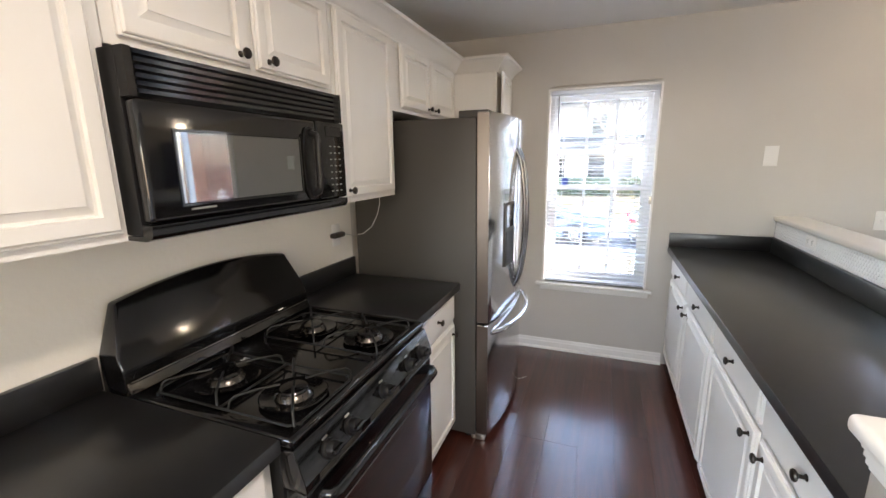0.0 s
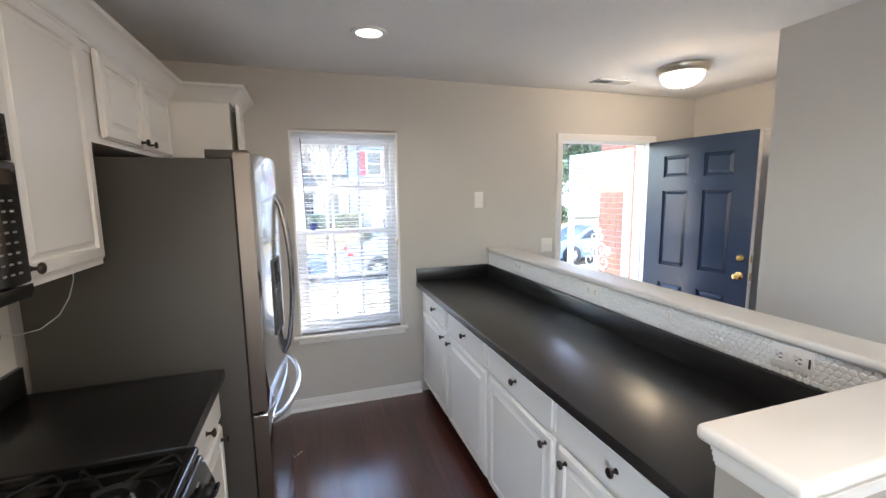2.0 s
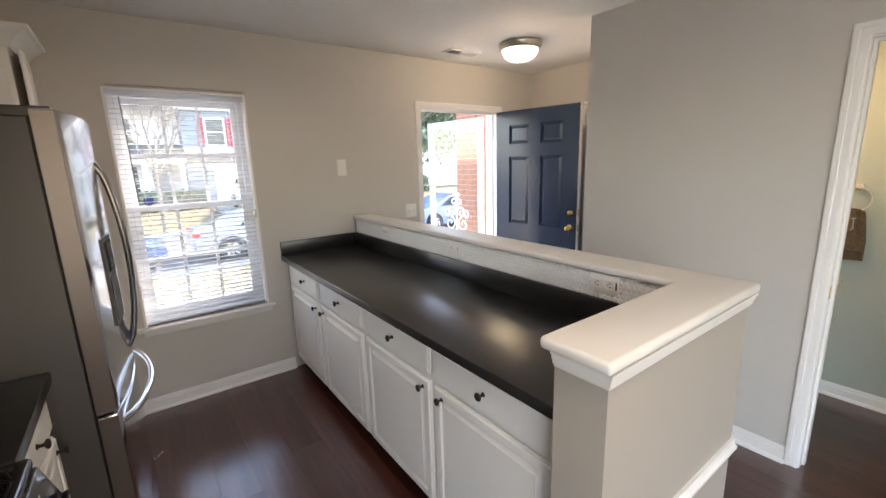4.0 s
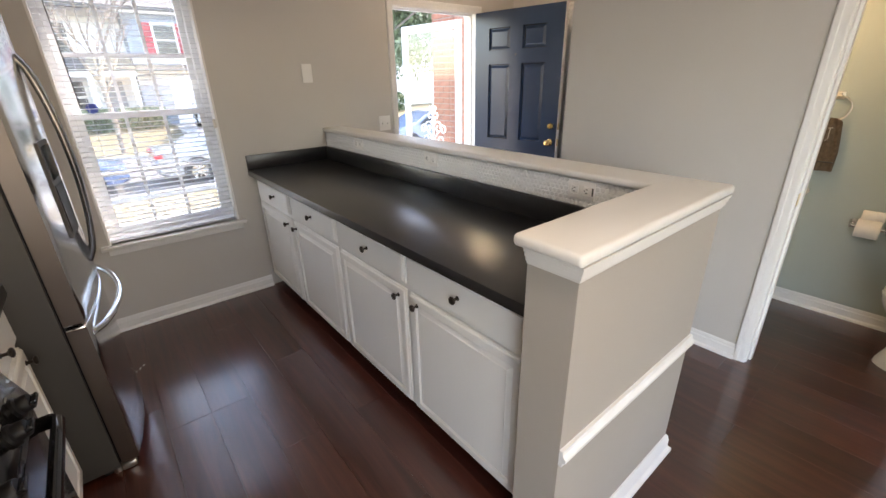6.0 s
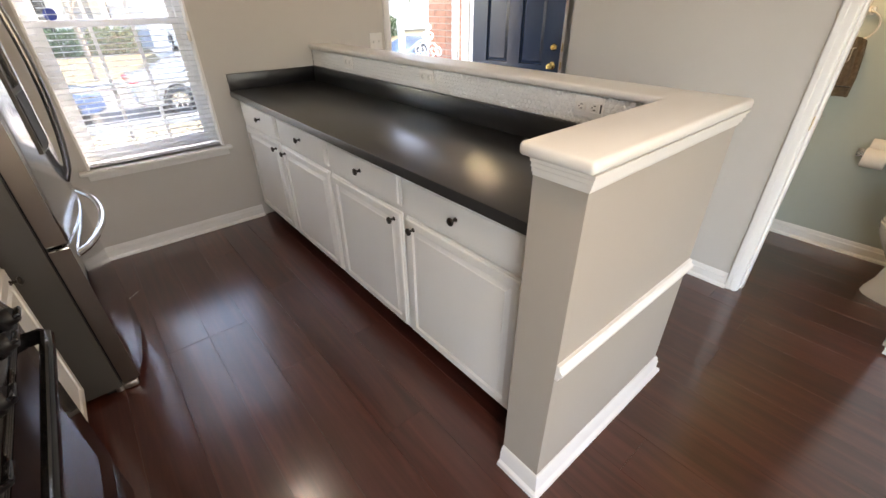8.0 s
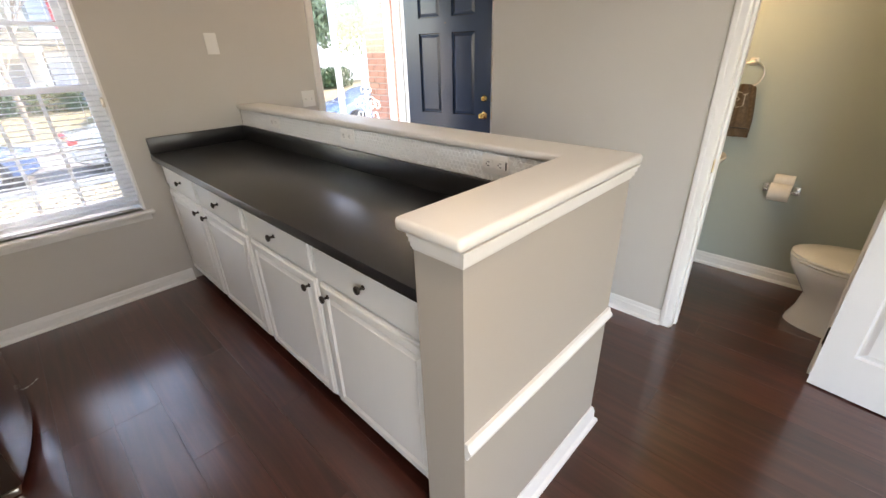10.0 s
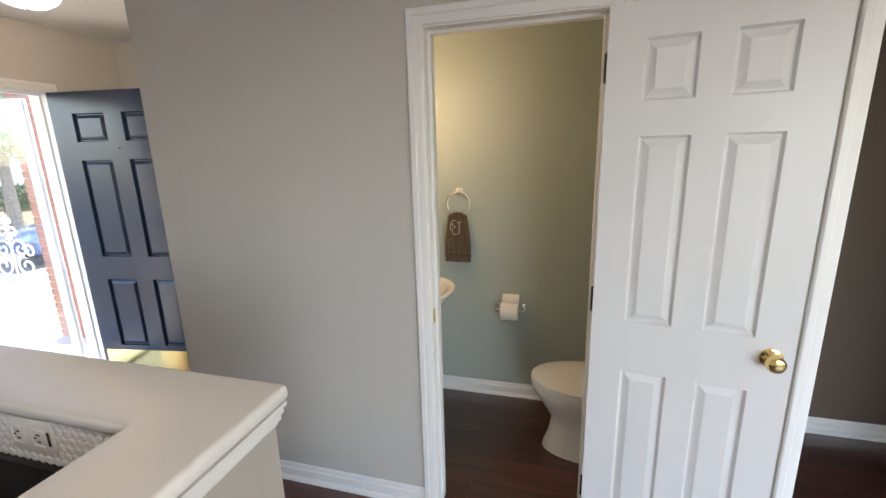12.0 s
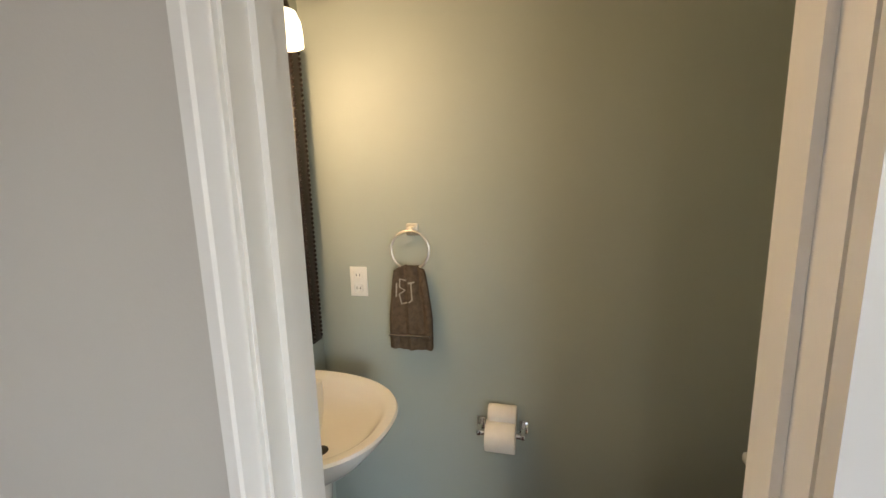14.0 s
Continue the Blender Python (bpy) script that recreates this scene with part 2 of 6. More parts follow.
M_FLOOR = wood_floor()
M_LAWN = mixed("winter_lawn", [(0.3, (0.075, 0.065, 0.035)), (0.55, (0.14, 0.12, 0.065)), (0.75, (0.20, 0.17, 0.11))], 6.0)
M_LITTER = mixed("leaf_mulch", [(0.3, (0.09, 0.06, 0.04)), (0.5, (0.18, 0.14, 0.10)), (0.7, (0.30, 0.25, 0.20))], 14.0, depth=0.03)
M_ROAD = mixed("asphalt", [(0.3, (0.07, 0.07, 0.072)), (0.7, (0.12, 0.12, 0.122))], 20.0)
M_CONCRETE = mixed("concrete", [(0.3, (0.29, 0.28, 0.26)), (0.7, (0.38, 0.37, 0.35))], 5.0, depth=0.002)
M_BRICK = surface("red_brick", (0.30, 0.13, 0.085), 0.85, var=0.3, scale=9, grain=120, relief=0.5, depth=0.003)
M_MORTAR = surface("mortar", (0.33, 0.26, 0.22), 0.9, var=0.1, scale=12, grain=200, relief=0.5)
M_SIDEWHITE = surface("white_siding", (0.80, 0.79, 0.77), 0.6, var=0.03, scale=2, relief=0.0)
M_SIDEGREY = surface("bluegrey_siding", (0.24, 0.27, 0.31), 0.6, var=0.05, scale=2, relief=0.0)
M_SHUTTER = surface("red_shutter", (0.36, 0.035, 0.045), 0.5, var=0.08, scale=4, relief=0.0)
M_ROOF = surface("roof_shingle", (0.10, 0.095, 0.09), 0.9, var=0.25, scale=8, grain=60, relief=0.6, depth=0.01)
M_BARK = surface("bark", (0.20, 0.165, 0.135), 0.9, var=0.25, scale=12, grain=60, relief=0.7, depth=0.01)
M_LEAF = surface("green_leaf", (0.15, 0.19, 0.11), 0.55, var=0.45, scale=3, relief=0.0)
M_HEDGE = surface("hedge_leaf", (0.07, 0.115, 0.055), 0.6, var=0.5, scale=8, relief=0.0)
M_CARSILVER = surface("silver_car_paint", (0.36, 0.37, 0.38), 0.28, 0.55, var=0.02, relief=0.0, coat=0.8)
M_CARBLUE = surface("blue_car_paint", (0.07, 0.12, 0.24), 0.25, 0.3, var=0.02, relief=0.0, coat=0.8)
M_CARWHITE = surface("white_car_paint", (0.75, 0.75, 0.75), 0.25, 0.0, var=0.02, relief=0.0, coat=0.8)
M_CARGLASS = surface("car_window", (0.03, 0.035, 0.04), 0.06, var=0.1, relief=0.0)
M_TAIL = surface("tail_lamp_red", (0.55, 0.02, 0.03), 0.15, relief=0.0)
M_STICKER = surface("blue_sticker", (0.02, 0.05, 0.30), 0.4, relief=0.0)

# ---- mesh helpers ----
ORIGIN = {}


def box(x0, x1, y0, y1, z0, z1, bevel=0.0, seg=2, bm=None):
    bm = bm or bmesh.new()
    c = Vector(((x0 + x1) / 2, (y0 + y1) / 2, (z0 + z1) / 2))
    r = bmesh.ops.create_cube(bm, size=1.0)
    for v in r["verts"]:
        v.co = Vector((v.co.x * abs(x1 - x0), v.co.y * abs(y1 - y0), v.co.z * abs(z1 - z0))) + c
    if bevel:
        edges = list({e for v in r["verts"] for e in v.link_edges})
        bmesh.ops.bevel(bm, geom=edges, offset=bevel, segments=seg, profile=0.5, affect="EDGES")
    return bm


def boxes(*items):
    bm = bmesh.new()
    for it in items:
        box(*it, bm=bm)
    return bm


def tube(p0, p1, r0, r1=None, seg=16, bm=None, caps=True):
    bm = bm or bmesh.new()
    p0, p1 = Vector(p0), Vector(p1)
    d = p1 - p0
    m = Matrix.Translation((p0 + p1) / 2) @ d.to_track_quat("Z", "Y").to_matrix().to_4x4()
    bmesh.ops.create_cone(bm, cap_ends=caps, segments=seg, radius1=r0, radius2=r0 if r1 is None else r1, depth=d.length, matrix=m)
    return bm


def ball(c, r, seg=16, scale=(1, 1, 1), bm=None):
    bm = bm or bmesh.new()
    bmesh.ops.create_uvsphere(bm, u_segments=seg, v_segments=max(6, seg // 2), radius=r, matrix=Matrix.Translation(c) @ Matrix.Diagonal((*scale, 1)))
    return bm


def lathe(profile, m=None, seg=24, bm=None):
    """Turns (radius, height) pairs round the local z axis."""
    bm = bm or bmesh.new()
    m = m or Matrix()
    rings = []
    for r, h in profile:
        if r < 1e-5:
            rings.append([bm.verts.new(m @ Vector((0, 0, h)))])
        else:
            rings.append([bm.verts.new(m @ Vector((r * math.cos(2 * math.pi * k / seg), r * math.sin(2 * math.pi * k / seg), h))) for k in range(seg)])
    for a, b in zip(rings, rings[1:]):
        for k in range(seg):
            f = [a[k % len(a)], a[(k + 1) % len(a)], b[(k + 1) % len(b)], b[k % len(b)]]
            f = list(dict.fromkeys(f))
            if len(f) > 2:
                bm.faces.new(f)
    bmesh.ops.recalc_face_normals(bm, faces=bm.faces)
    return bm


def sweep(points, radius, seg=8, closed=False, bm=None, flat=1.0):
    """A round rod along points."""
    bm = bm or bmesh.new()
    pts = [Vector(p) for p in points]
    rings, n = [], len(pts)
    up = None
    for i, p in enumerate(pts):
        a = pts[(i - 1) % n] if closed or i else p
        b = pts[(i + 1) % n] if closed or i < n - 1 else p
        d = (b - a).normalized()
        if up is None:
            up = Vector((0, 0, 1)) if abs(d.z) < 0.9 else Vector((1, 0, 0))
        s = d.cross(up).normalized()
        up = s.cross(d).normalized()
        rings.append([bm.verts.new(p + radius * (math.cos(2 * math.pi * k / seg) * s + flat * math.sin(2 * math.pi * k / seg) * up)) for k in range(seg)])
    pairs = list(zip(rings, rings[1:])) + ([(rings[-1], rings[0])] if closed else [])
    for a, b in pairs:
        for k in range(seg):
            bm.faces.new((a[k], a[(k + 1) % seg], b[(k + 1) % seg], b[k]))
    if not closed:
        bm.faces.new(rings[0]), bm.faces.new(rings[-1])
    bmesh.ops.recalc_face_normals(bm, faces=bm.faces)
    return bm


def prism(outline, lo, hi, axis="y", bm=None):
    """Stretches a closed outline of pairs along an axis from lo to hi."""
    bm = bm or bmesh.new()
    put = {"x": lambda a, b, c: (c, a, b), "y": lambda a, b, c: (a, c, b), "z": lambda a, b, c: (a, b, c)}[axis]
    A = [bm.verts.new(put(a, b, lo)) for a, b in outline]
    B = [bm.verts.new(put(a, b, hi)) for a, b in outline]
    bm.faces.new(A), bm.faces.new(B)
    for k in range(len(A)):
        j = (k + 1) % len(A)
        bm.faces.new((A[k], A[j], B[j], B[k]))
    bmesh.ops.recalc_face_normals(bm, faces=bm.faces)
    return bm


def turned(bm, m):
    bmesh.ops.transform(bm, matrix=m, verts=bm.verts)
    return bm


def mesh_of(name, bm, material, smooth=True, angle=35):
    me = bpy.data.meshes.new(name)
    bmesh.ops.recalc_face_normals(bm, faces=bm.faces)
    if smooth:
        for f in bm.faces:
            f.smooth = True
        for e in bm.edges:
            e.smooth = not (len(e.link_faces) == 2 and e.calc_face_angle(0) > radians(angle))
    bm.to_mesh(me)
    bm.free()
    me.materials.append(material)
    return me


def thing(name, label, category, base=(0, 0, 0), group="", m=None):
    """An empty at a thing's base. Its parts are given in world metres, or in its own when m is given."""
    ob = new(name)
    ob.empty_display_size = 0.1
    ob.matrix_basis = m if m is not None else Matrix.Translation(base)
    ORIGIN[ob.name] = Vector((0, 0, 0)) if m is not None else Vector(base)
    return tagged(ob, label, category, group)


def part(name, bm, material, parent, label="", angle=35):
    off = ORIGIN[parent.name]
    if off.length:
        bmesh.ops.translate(bm, vec=-off, verts=bm.verts)
    ob = new(name, mesh_of(name, bm, material, True, angle))
    ob.parent = parent
    ORIGIN[ob.name] = off
    if label:
        ob["label"] = label
    return ob


def structure(name, bm, material, label, category, angle=35):
    ob = new(name, mesh_of(name, bm, material, True, angle))
    ORIGIN[ob.name] = Vector((0, 0, 0))
    return tagged(ob, label, category, kind="structure")


def single(name, bm, material, label, category, group=""):
    ob = new(name, mesh_of(name, bm, material))
    ORIGIN[ob.name] = Vector((0, 0, 0))
    return tagged(ob, label, category, group)

# ---- the large structure ----
CEIL = 2.442
XL, XP, XB, XF = -1.053, 2.40, 3.38, 3.466      # kitchen wall, partition, bathroom back wall, foyer wall
YW, YS = 3.55, -3.2                             # window wall, closing wall behind
YPC = 2.115                                     # the partition's outer corner
WIN = (-0.155, 0.604, 0.576, 2.042)
FD = (2.018, 2.968, 2.041)
BD = (0.165, 0.815, 2.031)
HD = (-1.40, -0.507, 2.031)

structure("floor", boxes((XL - 0.15, 3.7, YS - 0.15, YW + 0.15, -0.12, -0.006)), M_FLOOR, "dark cherry wood plank floor with soft sheen", "floor")
structure("ceiling", boxes((XL - 0.15, 3.7, YS - 0.15, YW + 0.15, CEIL, CEIL + 0.12)), M_CEIL, "smooth white painted ceiling", "ceiling")
# the opening behind is unseen, added for the cool fill lamp
structure("wall_west", boxes((XL - 0.12, XL, -0.53, YW + 0.15, 0, CEIL), (XL - 0.12, XL, YS - 0.12, -2.67, 0, CEIL), (XL - 0.12, XL, -2.67, -0.53, 0, 0.2), (XL - 0.12, XL, -2.67, -0.53, 2.15, CEIL)), M_WALL, "greige painted wall with a wide opening behind", "wall")
structure("wall_north", boxes(
    (XL, WIN[0], YW, YW + 0.15, 0, CEIL), (WIN[0], WIN[1], YW, YW + 0.15, 0, WIN[2]), (WIN[0], WIN[1], YW, YW + 0.15, WIN[3], CEIL),
    (WIN[1], FD[0], YW, YW + 0.15, 0, CEIL), (FD[0], FD[1], YW, YW + 0.15, FD[2], CEIL), (FD[1], XF + 0.12, YW, YW + 0.15, 0, CEIL)),
    M_WALL, "greige painted wall with a window and the front doorway", "wall")
structure("wall_backsplash", box(XL, XL + 0.003, 0.05, 2.215, 0.90, 1.45), M_BACKPAINT, "cream painted wall strip between worktop and cabinets", "wall")
# unseen wall; its opening is added for the warm fill lamp
structure("wall_south", boxes((XL, 0.2, YS - 0.12, YS, 0, CEIL), (2.1, 3.52, YS - 0.12, YS, 0, CEIL), (0.2, 2.1, YS - 0.12, YS, 0, 0.6), (0.2, 2.1, YS - 0.12, YS, 2.0, CEIL)), M_WALL, "plain greige painted wall", "wall")
structure("wall_partition", boxes(
    (XP, XP + 0.115, BD[1], YPC, 0, CEIL), (XP, XP + 0.115, BD[0], BD[1], BD[2], CEIL), (XP, XP + 0.115, HD[1], BD[0], 0, CEIL),
    (XP, XP + 0.115, HD[0], HD[1], HD[2], CEIL), (XP, XP + 0.115, YS, HD[0], 0, CEIL)),
    M_WALL, "greige painted partition with two doorways", "wall")
structure("wall_foyer_side", boxes((XP + 0.115, XF, YPC - 0.115, YPC, 0, CEIL)), M_WALL, "greige painted short foyer wall", "wall")
structure("wall_foyer_east", boxes((XF, XF + 0.12, YPC - 0.115, YW, 0, CEIL)), M_WALL, "greige painted foyer wall", "wall")
structure("wall_bath_back", boxes((XB, XB + 0.09, -0.33, 1.30, 0, CEIL)), M_BATHWALL, "sage grey painted bathroom wall", "wall")
structure("wall_bath_mirror", boxes((XP + 0.115, XB + 0.09, 1.30, 1.40, 0, CEIL)), M_BATHWALL, "sage grey painted bathroom wall behind the mirror", "wall")
structure("wall_bath_tank", boxes((XP + 0.115, XB + 0.09, -0.42, -0.33, 0, CEIL)), M_BATHWALL, "sage grey painted bathroom wall behind the toilet", "wall")
structure("wall_bath_front", boxes((XP + 0.115, XP + 0.121, BD[1] + 0.004, 1.30, 0, CEIL), (XP + 0.115, XP + 0.121, -0.33, BD[0] - 0.004, 0, CEIL), (XP + 0.115, XP + 0.121, BD[0] - 0.004, BD[1] + 0.004, BD[2] + 0.004, CEIL)), M_BATHWALL, "sage grey painted inner face of the bathroom partition", "wall")
# walls coloured dark because the room behind the doorway is unlit
structure("wall_hall_back", boxes((3.40, 3.52, YS, -0.42, 0, CEIL)), M_HALLWALL, "brown wall of the unlit side room, its dimness in the colour", "wall")
structure("wall_hall_side", boxes((XP + 0.115, 3.40, -1.75, -1.65, 0, CEIL)), M_HALLWALL, "brown side wall of the unlit side room, its dimness in the colour", "wall")

BASE = [(0, 0), (0.013, 0), (0.013, 0.058), (0.0075, 0.064), (0.0075, 0.074), (0.002, 0.086), (0, 0.086)]
SHOE = [(0.013, 0), (0.029, 0), (0.028, 0.008), (0.023, 0.015), (0.013, 0.019)]


def run_x(prof, x0, x1, y, side, bm):
    """Moulding along x on a wall face at y; side: which way it stands proud."""
    return prism([(y + side * a, b) for a, b in prof], x0, x1, "x", bm)


def run_y(prof, y0, y1, x, side, bm):
    return prism([(x + side * a, b) for a, b in prof], y0, y1, "y", bm)


def base_run(axis, a, b, at, side):
    bm = bmesh.new()
    for prof in (BASE, SHOE):
        (run_x if axis == "x" else run_y)(prof, a, b, at, side, bm)
    return bm


for n, args in {"baseboard_window": ("x", XL, 0.75, YW, -1), "baseboard_foyer": ("x", 1.46, 1.985, YW, -1), "baseboard_foyer_end": ("x", 3.01, XF, YW, -1),
                "baseboard_partition": ("y", 0.855, YPC + 0.014, XP, -1), "baseboard_partition_short": ("y", -0.46, 0.115, XP, -1), "baseboard_partition_far": ("y", YS, -1.46, XP, -1),
                "baseboard_foyer_side": ("x", XP - 0.014, XF, YPC, 1), "baseboard_foyer_east": ("y", YPC, YW, XF, -1),
                "baseboard_bath": ("y", -0.33, 1.30, XB, -1), "baseboard_bath_side": ("x", XP + 0.121, XB, 1.30, -1), "baseboard_bath_tank": ("x", XP + 0.121, XB, -0.33, 1),
                "baseboard_hall": ("y", -1.65, -0.42, 3.40, -1), "baseboard_south": ("x", XL, XP, YS, 1), "baseboard_west": ("y", YS, 0.15, XL, 1)}.items():
    structure(n, base_run(*args), M_TRIM, "white painted baseboard with a shoe moulding", "baseboard")

CASE = [(0.0, 0.0), (0.0, 0.009), (0.006, 0.013), (0.030, 0.013), (0.034, 0.017), (0.052, 0.017), (0.057, 0.012), (0.057, 0.0)]


def casing(name, axis, lo, hi, top, face, side, label):
    """Three mitred sides of moulded casing round an opening; axis: the one along the wall."""
    bm = bmesh.new()
    rows = []
    for off, dep in CASE:
        o, d = off - 0.012, face + side * dep
        ring = [(lo - o, 0.0), (lo - o, top + o), (hi + o, top + o), (hi + o, 0.0)]
        rows.append([bm.verts.new((d, a, z) if axis == "y" else (a, d, z)) for a, z in ring])
    rows.append(rows[0])
    for a, b in zip(rows, rows[1:]):
        for k in range(3):
            bm.faces.new((a[k], a[k + 1], b[k + 1], b[k]))
    bm.faces.new([r[0] for r in rows[:-1]]), bm.faces.new([r[3] for r in rows[:-1]])
    return structure(name, bm, M_TRIM, label, "trim")


def jamb(name, axis, lo, hi, top, d0, d1, stop):
    """A door frame's lining with its stop."""
    t = 0.018
    bm = bmesh.new()
    def b(a0, a1, e0, e1, z0, z1):
        box(*((e0, e1, a0, a1) if axis == "y" else (a0, a1, e0, e1)), z0, z1, bm=bm)
    b(lo - 0.001, lo + t, d0, d1, 0, top), b(hi - t, hi + 0.001, d0, d1, 0, top), b(lo + t, hi - t, d0, d1, top - t, top + 0.001)
    s = 0.011
    b(lo + t, lo + t + s, *stop, 0, top - t), b(hi - t - s, hi - t, *stop, 0, top - t), b(lo + t + s, hi - t - s, *stop, top - t - s, top - t)
    return structure(name, bm, M_TRIM, "white painted door frame lining", "trim")


casing("trim_bath_door", "y", BD[0], BD[1], BD[2], XP, -1, "white moulded casing round the bathroom doorway")
jamb("trim_bath_jamb", "y", BD[0], BD[1], BD[2], XP, XP + 0.123, (XP + 0.045, XP + 0.08))
casing("trim_side_door", "y", HD[0], HD[1], HD[2], XP, -1, "white moulded casing round the side doorway")
jamb("trim_side_jamb", "y", HD[0], HD[1], HD[2], XP, XP + 0.117, (XP + 0.045, XP + 0.08))
casing("trim_front_door", "x", FD[0], FD[1], FD[2], YW, -1, "white moulded casing round the front doorway")
jamb("trim_front_jamb", "x", FD[0], FD[1], FD[2], YW, YW + 0.16, (YW + 0.05, YW + 0.08))
casing("trim_closet_door", "y", 2.26, 2.93, 2.031, XF, -1, "white moulded casing round the foyer closet door")
structure("threshold", box(FD[0], FD[1], YW - 0.01, YW + 0.19, -0.02, 0.018, 0.006), M_NICKEL, "metal threshold of the front doorway", "threshold")

# half wall of the peninsula, its bar top and mouldings
HX0, HX1, HXL, HY0, HY1 = 1.345, 1.470, 0.663, 0.832, 0.975
structure("wall_peninsula", boxes((HX0, HX1, HY1, YW, 0, 1.125), (HXL, HX1, HY0, HY1, 0, 1.125)), M_HALFWALL, "half wall of the peninsula, its beige deepened for dim warm light", "half wall")
BAR = [(0.634, 0.812), (1.498, 0.812), (1.498, YW), (1.322, YW), (1.322, 1.002), (0.634, 1.002)]
bar = prism(BAR, 1.123, 1.155, "z")
bmesh.ops.bevel(bar, geom=[e for e in bar.edges], offset=0.011, segments=3, profile=0.5, affect="EDGES")
structure("trim_bar_top", bar, M_BARTOP, "ivory painted wooden bar top with rounded edges", "bar top")


def ring_profile(path, prof, name, mat, label):
    """Moulding that follows an open path of corners; profile pairs are (outward, z); outward is to the path's right."""
    bm = bmesh.new()
    P = [Vector((*p, 0)) for p in path]
    normals = []
    for i in range(len(P)):
        ds = []
        if i:
            ds.append((P[i] - P[i - 1]).normalized())
        if i < len(P) - 1:
            ds.append((P[i + 1] - P[i]).normalized())
        ns = [Vector((d.y, -d.x, 0)) for d in ds]
        n = sum(ns, Vector()) / len(ns)
        normals.append(n / n.length_squared)
    rows = [[bm.verts.new((p.x + n.x * o, p.y + n.y * o, z)) for o, z in prof] for p, n in zip(P, normals)]
    k = len(prof)
    for a, b in zip(rows, rows[1:]):
        for j in range(k):
            bm.faces.new((a[j], a[(j + 1) % k], b[(j + 1) % k], b[j]))
    bm.faces.new(rows[0]), bm.faces.new(rows[-1])
    return structure(name, bm, mat, label, "trim")


END = [(HXL, HY1), (HXL, HY0), (HX1, HY0), (HX1, YW - 0.03)]
COVE = [(0, 1.078), (0.003, 1.078), (0.0045, 1.086), (0.009, 1.088), (0.0085, 1.098), (0.0135, 1.101), (0.0125, 1.111), (0.0175, 1.114), (0.0185, 1.1225), (0, 1.1225)]
ring_profile(END, COVE, "trim_bar_cove", M_BARTOP, "ivory stepped cove moulding under the bar top")
ring_profile([(HXL, HY0), (HX1, HY0)], [(0, 0.535), (0.010, 0.535), (0.012, 0.548), (0.021, 0.556), (0.021, 0.566), (0.012, 0.574), (0.010, 0.588), (0, 0.588)], "trim_chair_rail", M_TRIM, "white moulded chair rail on the half wall")
ring_profile(END, [(0, 0), (0.014, 0), (0.014, 0.058), (0.010, 0.068), (0.010, 0.076), (0.004, 0.086), (0, 0.086)], "baseboard_peninsula", M_TRIM, "white painted baseboard round the half wall")
ring_profile(END, [(0.014, 0), (0.028, 0), (0.025, 0.014), (0.014, 0.02)], "baseboard_peninsula_shoe", M_TRIM, "white shoe moulding round the half wall")

# ---- kitchen: cabinets and worktops ----
XW = XL
XL = -1.07
RUN = Vector((0.017, 0.028, 0))      # the wall run's things are laid out from XL = -1.07 and set over by this


def panel_front(w, h, t=0.019, stile=0.052, raised=True):
    """A cabinet front in its own frame: width along x, height along z, its face towards -y at y=0."""
    bm = bmesh.new()
    lip = 0.007
    box(0, w, lip, t, 0, h, 0.0025, 1, bm)
    bm.faces.ensure_lookup_table()
    f = max((f for f in bm.faces if f.normal.y < -0.9), key=lambda f: f.calc_area())
    bmesh.ops.inset_individual(bm, faces=[f], thickness=0.0055 if raised else 0.010, depth=0)
    bmesh.ops.inset_individual(bm, faces=[f], thickness=0.0015, depth=0.004)
    bmesh.ops.inset_individual(bm, faces=[f], thickness=0.005, depth=0.003)
    if raised:
        bmesh.ops.inset_individual(bm, faces=[f], thickness=stile - 0.012, depth=0)
        bmesh.ops.inset_individual(bm, faces=[f], thickness=0.003, depth=-0.011)
        bmesh.ops.inset_individual(bm, faces=[f], thickness=0.009, depth=0)
        bmesh.ops.inset_individual(bm, faces=[f], thickness=0.024, depth=0.0085)
        bmesh.ops.inset_individual(bm, faces=[f], thickness=0.0015, depth=0.002)
    return bm


KNOB = [(0.0, 0.0), (0.009, 0.0), (0.0085, 0.002), (0.0055, 0.004), (0.005, 0.014), (0.0075, 0.018), (0.0135, 0.021), (0.0155, 0.025), (0.0135, 0.029), (0.007, 0.0315), (0.0, 0.032)]


def facing(x, y, z, way):
    """From a front's own frame to the world: way +1 faces +x (kitchen wall run), -1 faces -x (peninsula)."""
    return pose(x, y, z, 0, 0, 90 if way > 0 else -90)


def front(parent, name, way, x, y0, y1, z0, z1, knob=None, raised=True, stile=0.052):
    """A door or drawer front; x: its outer face. knob: (y, z)."""
    m = facing(x, y0 if way > 0 else y1, z0, way)
    d = part(name, turned(panel_front(y1 - y0, z1 - z0, raised=raised, stile=stile), m), M_CAB, parent, "", 9)
    if knob:
        part("knob", lathe(KNOB, pose(x, knob[0], knob[1], 0, 90 if way > 0 else -90, 0), 16), M_BRONZE, d, "dark bronze round knob")
    return d


def carcass(x0, x1, y0, y1, z0, z1):
    return box(x0, x1, y0, y1, z0, z1, 0.001, 1)


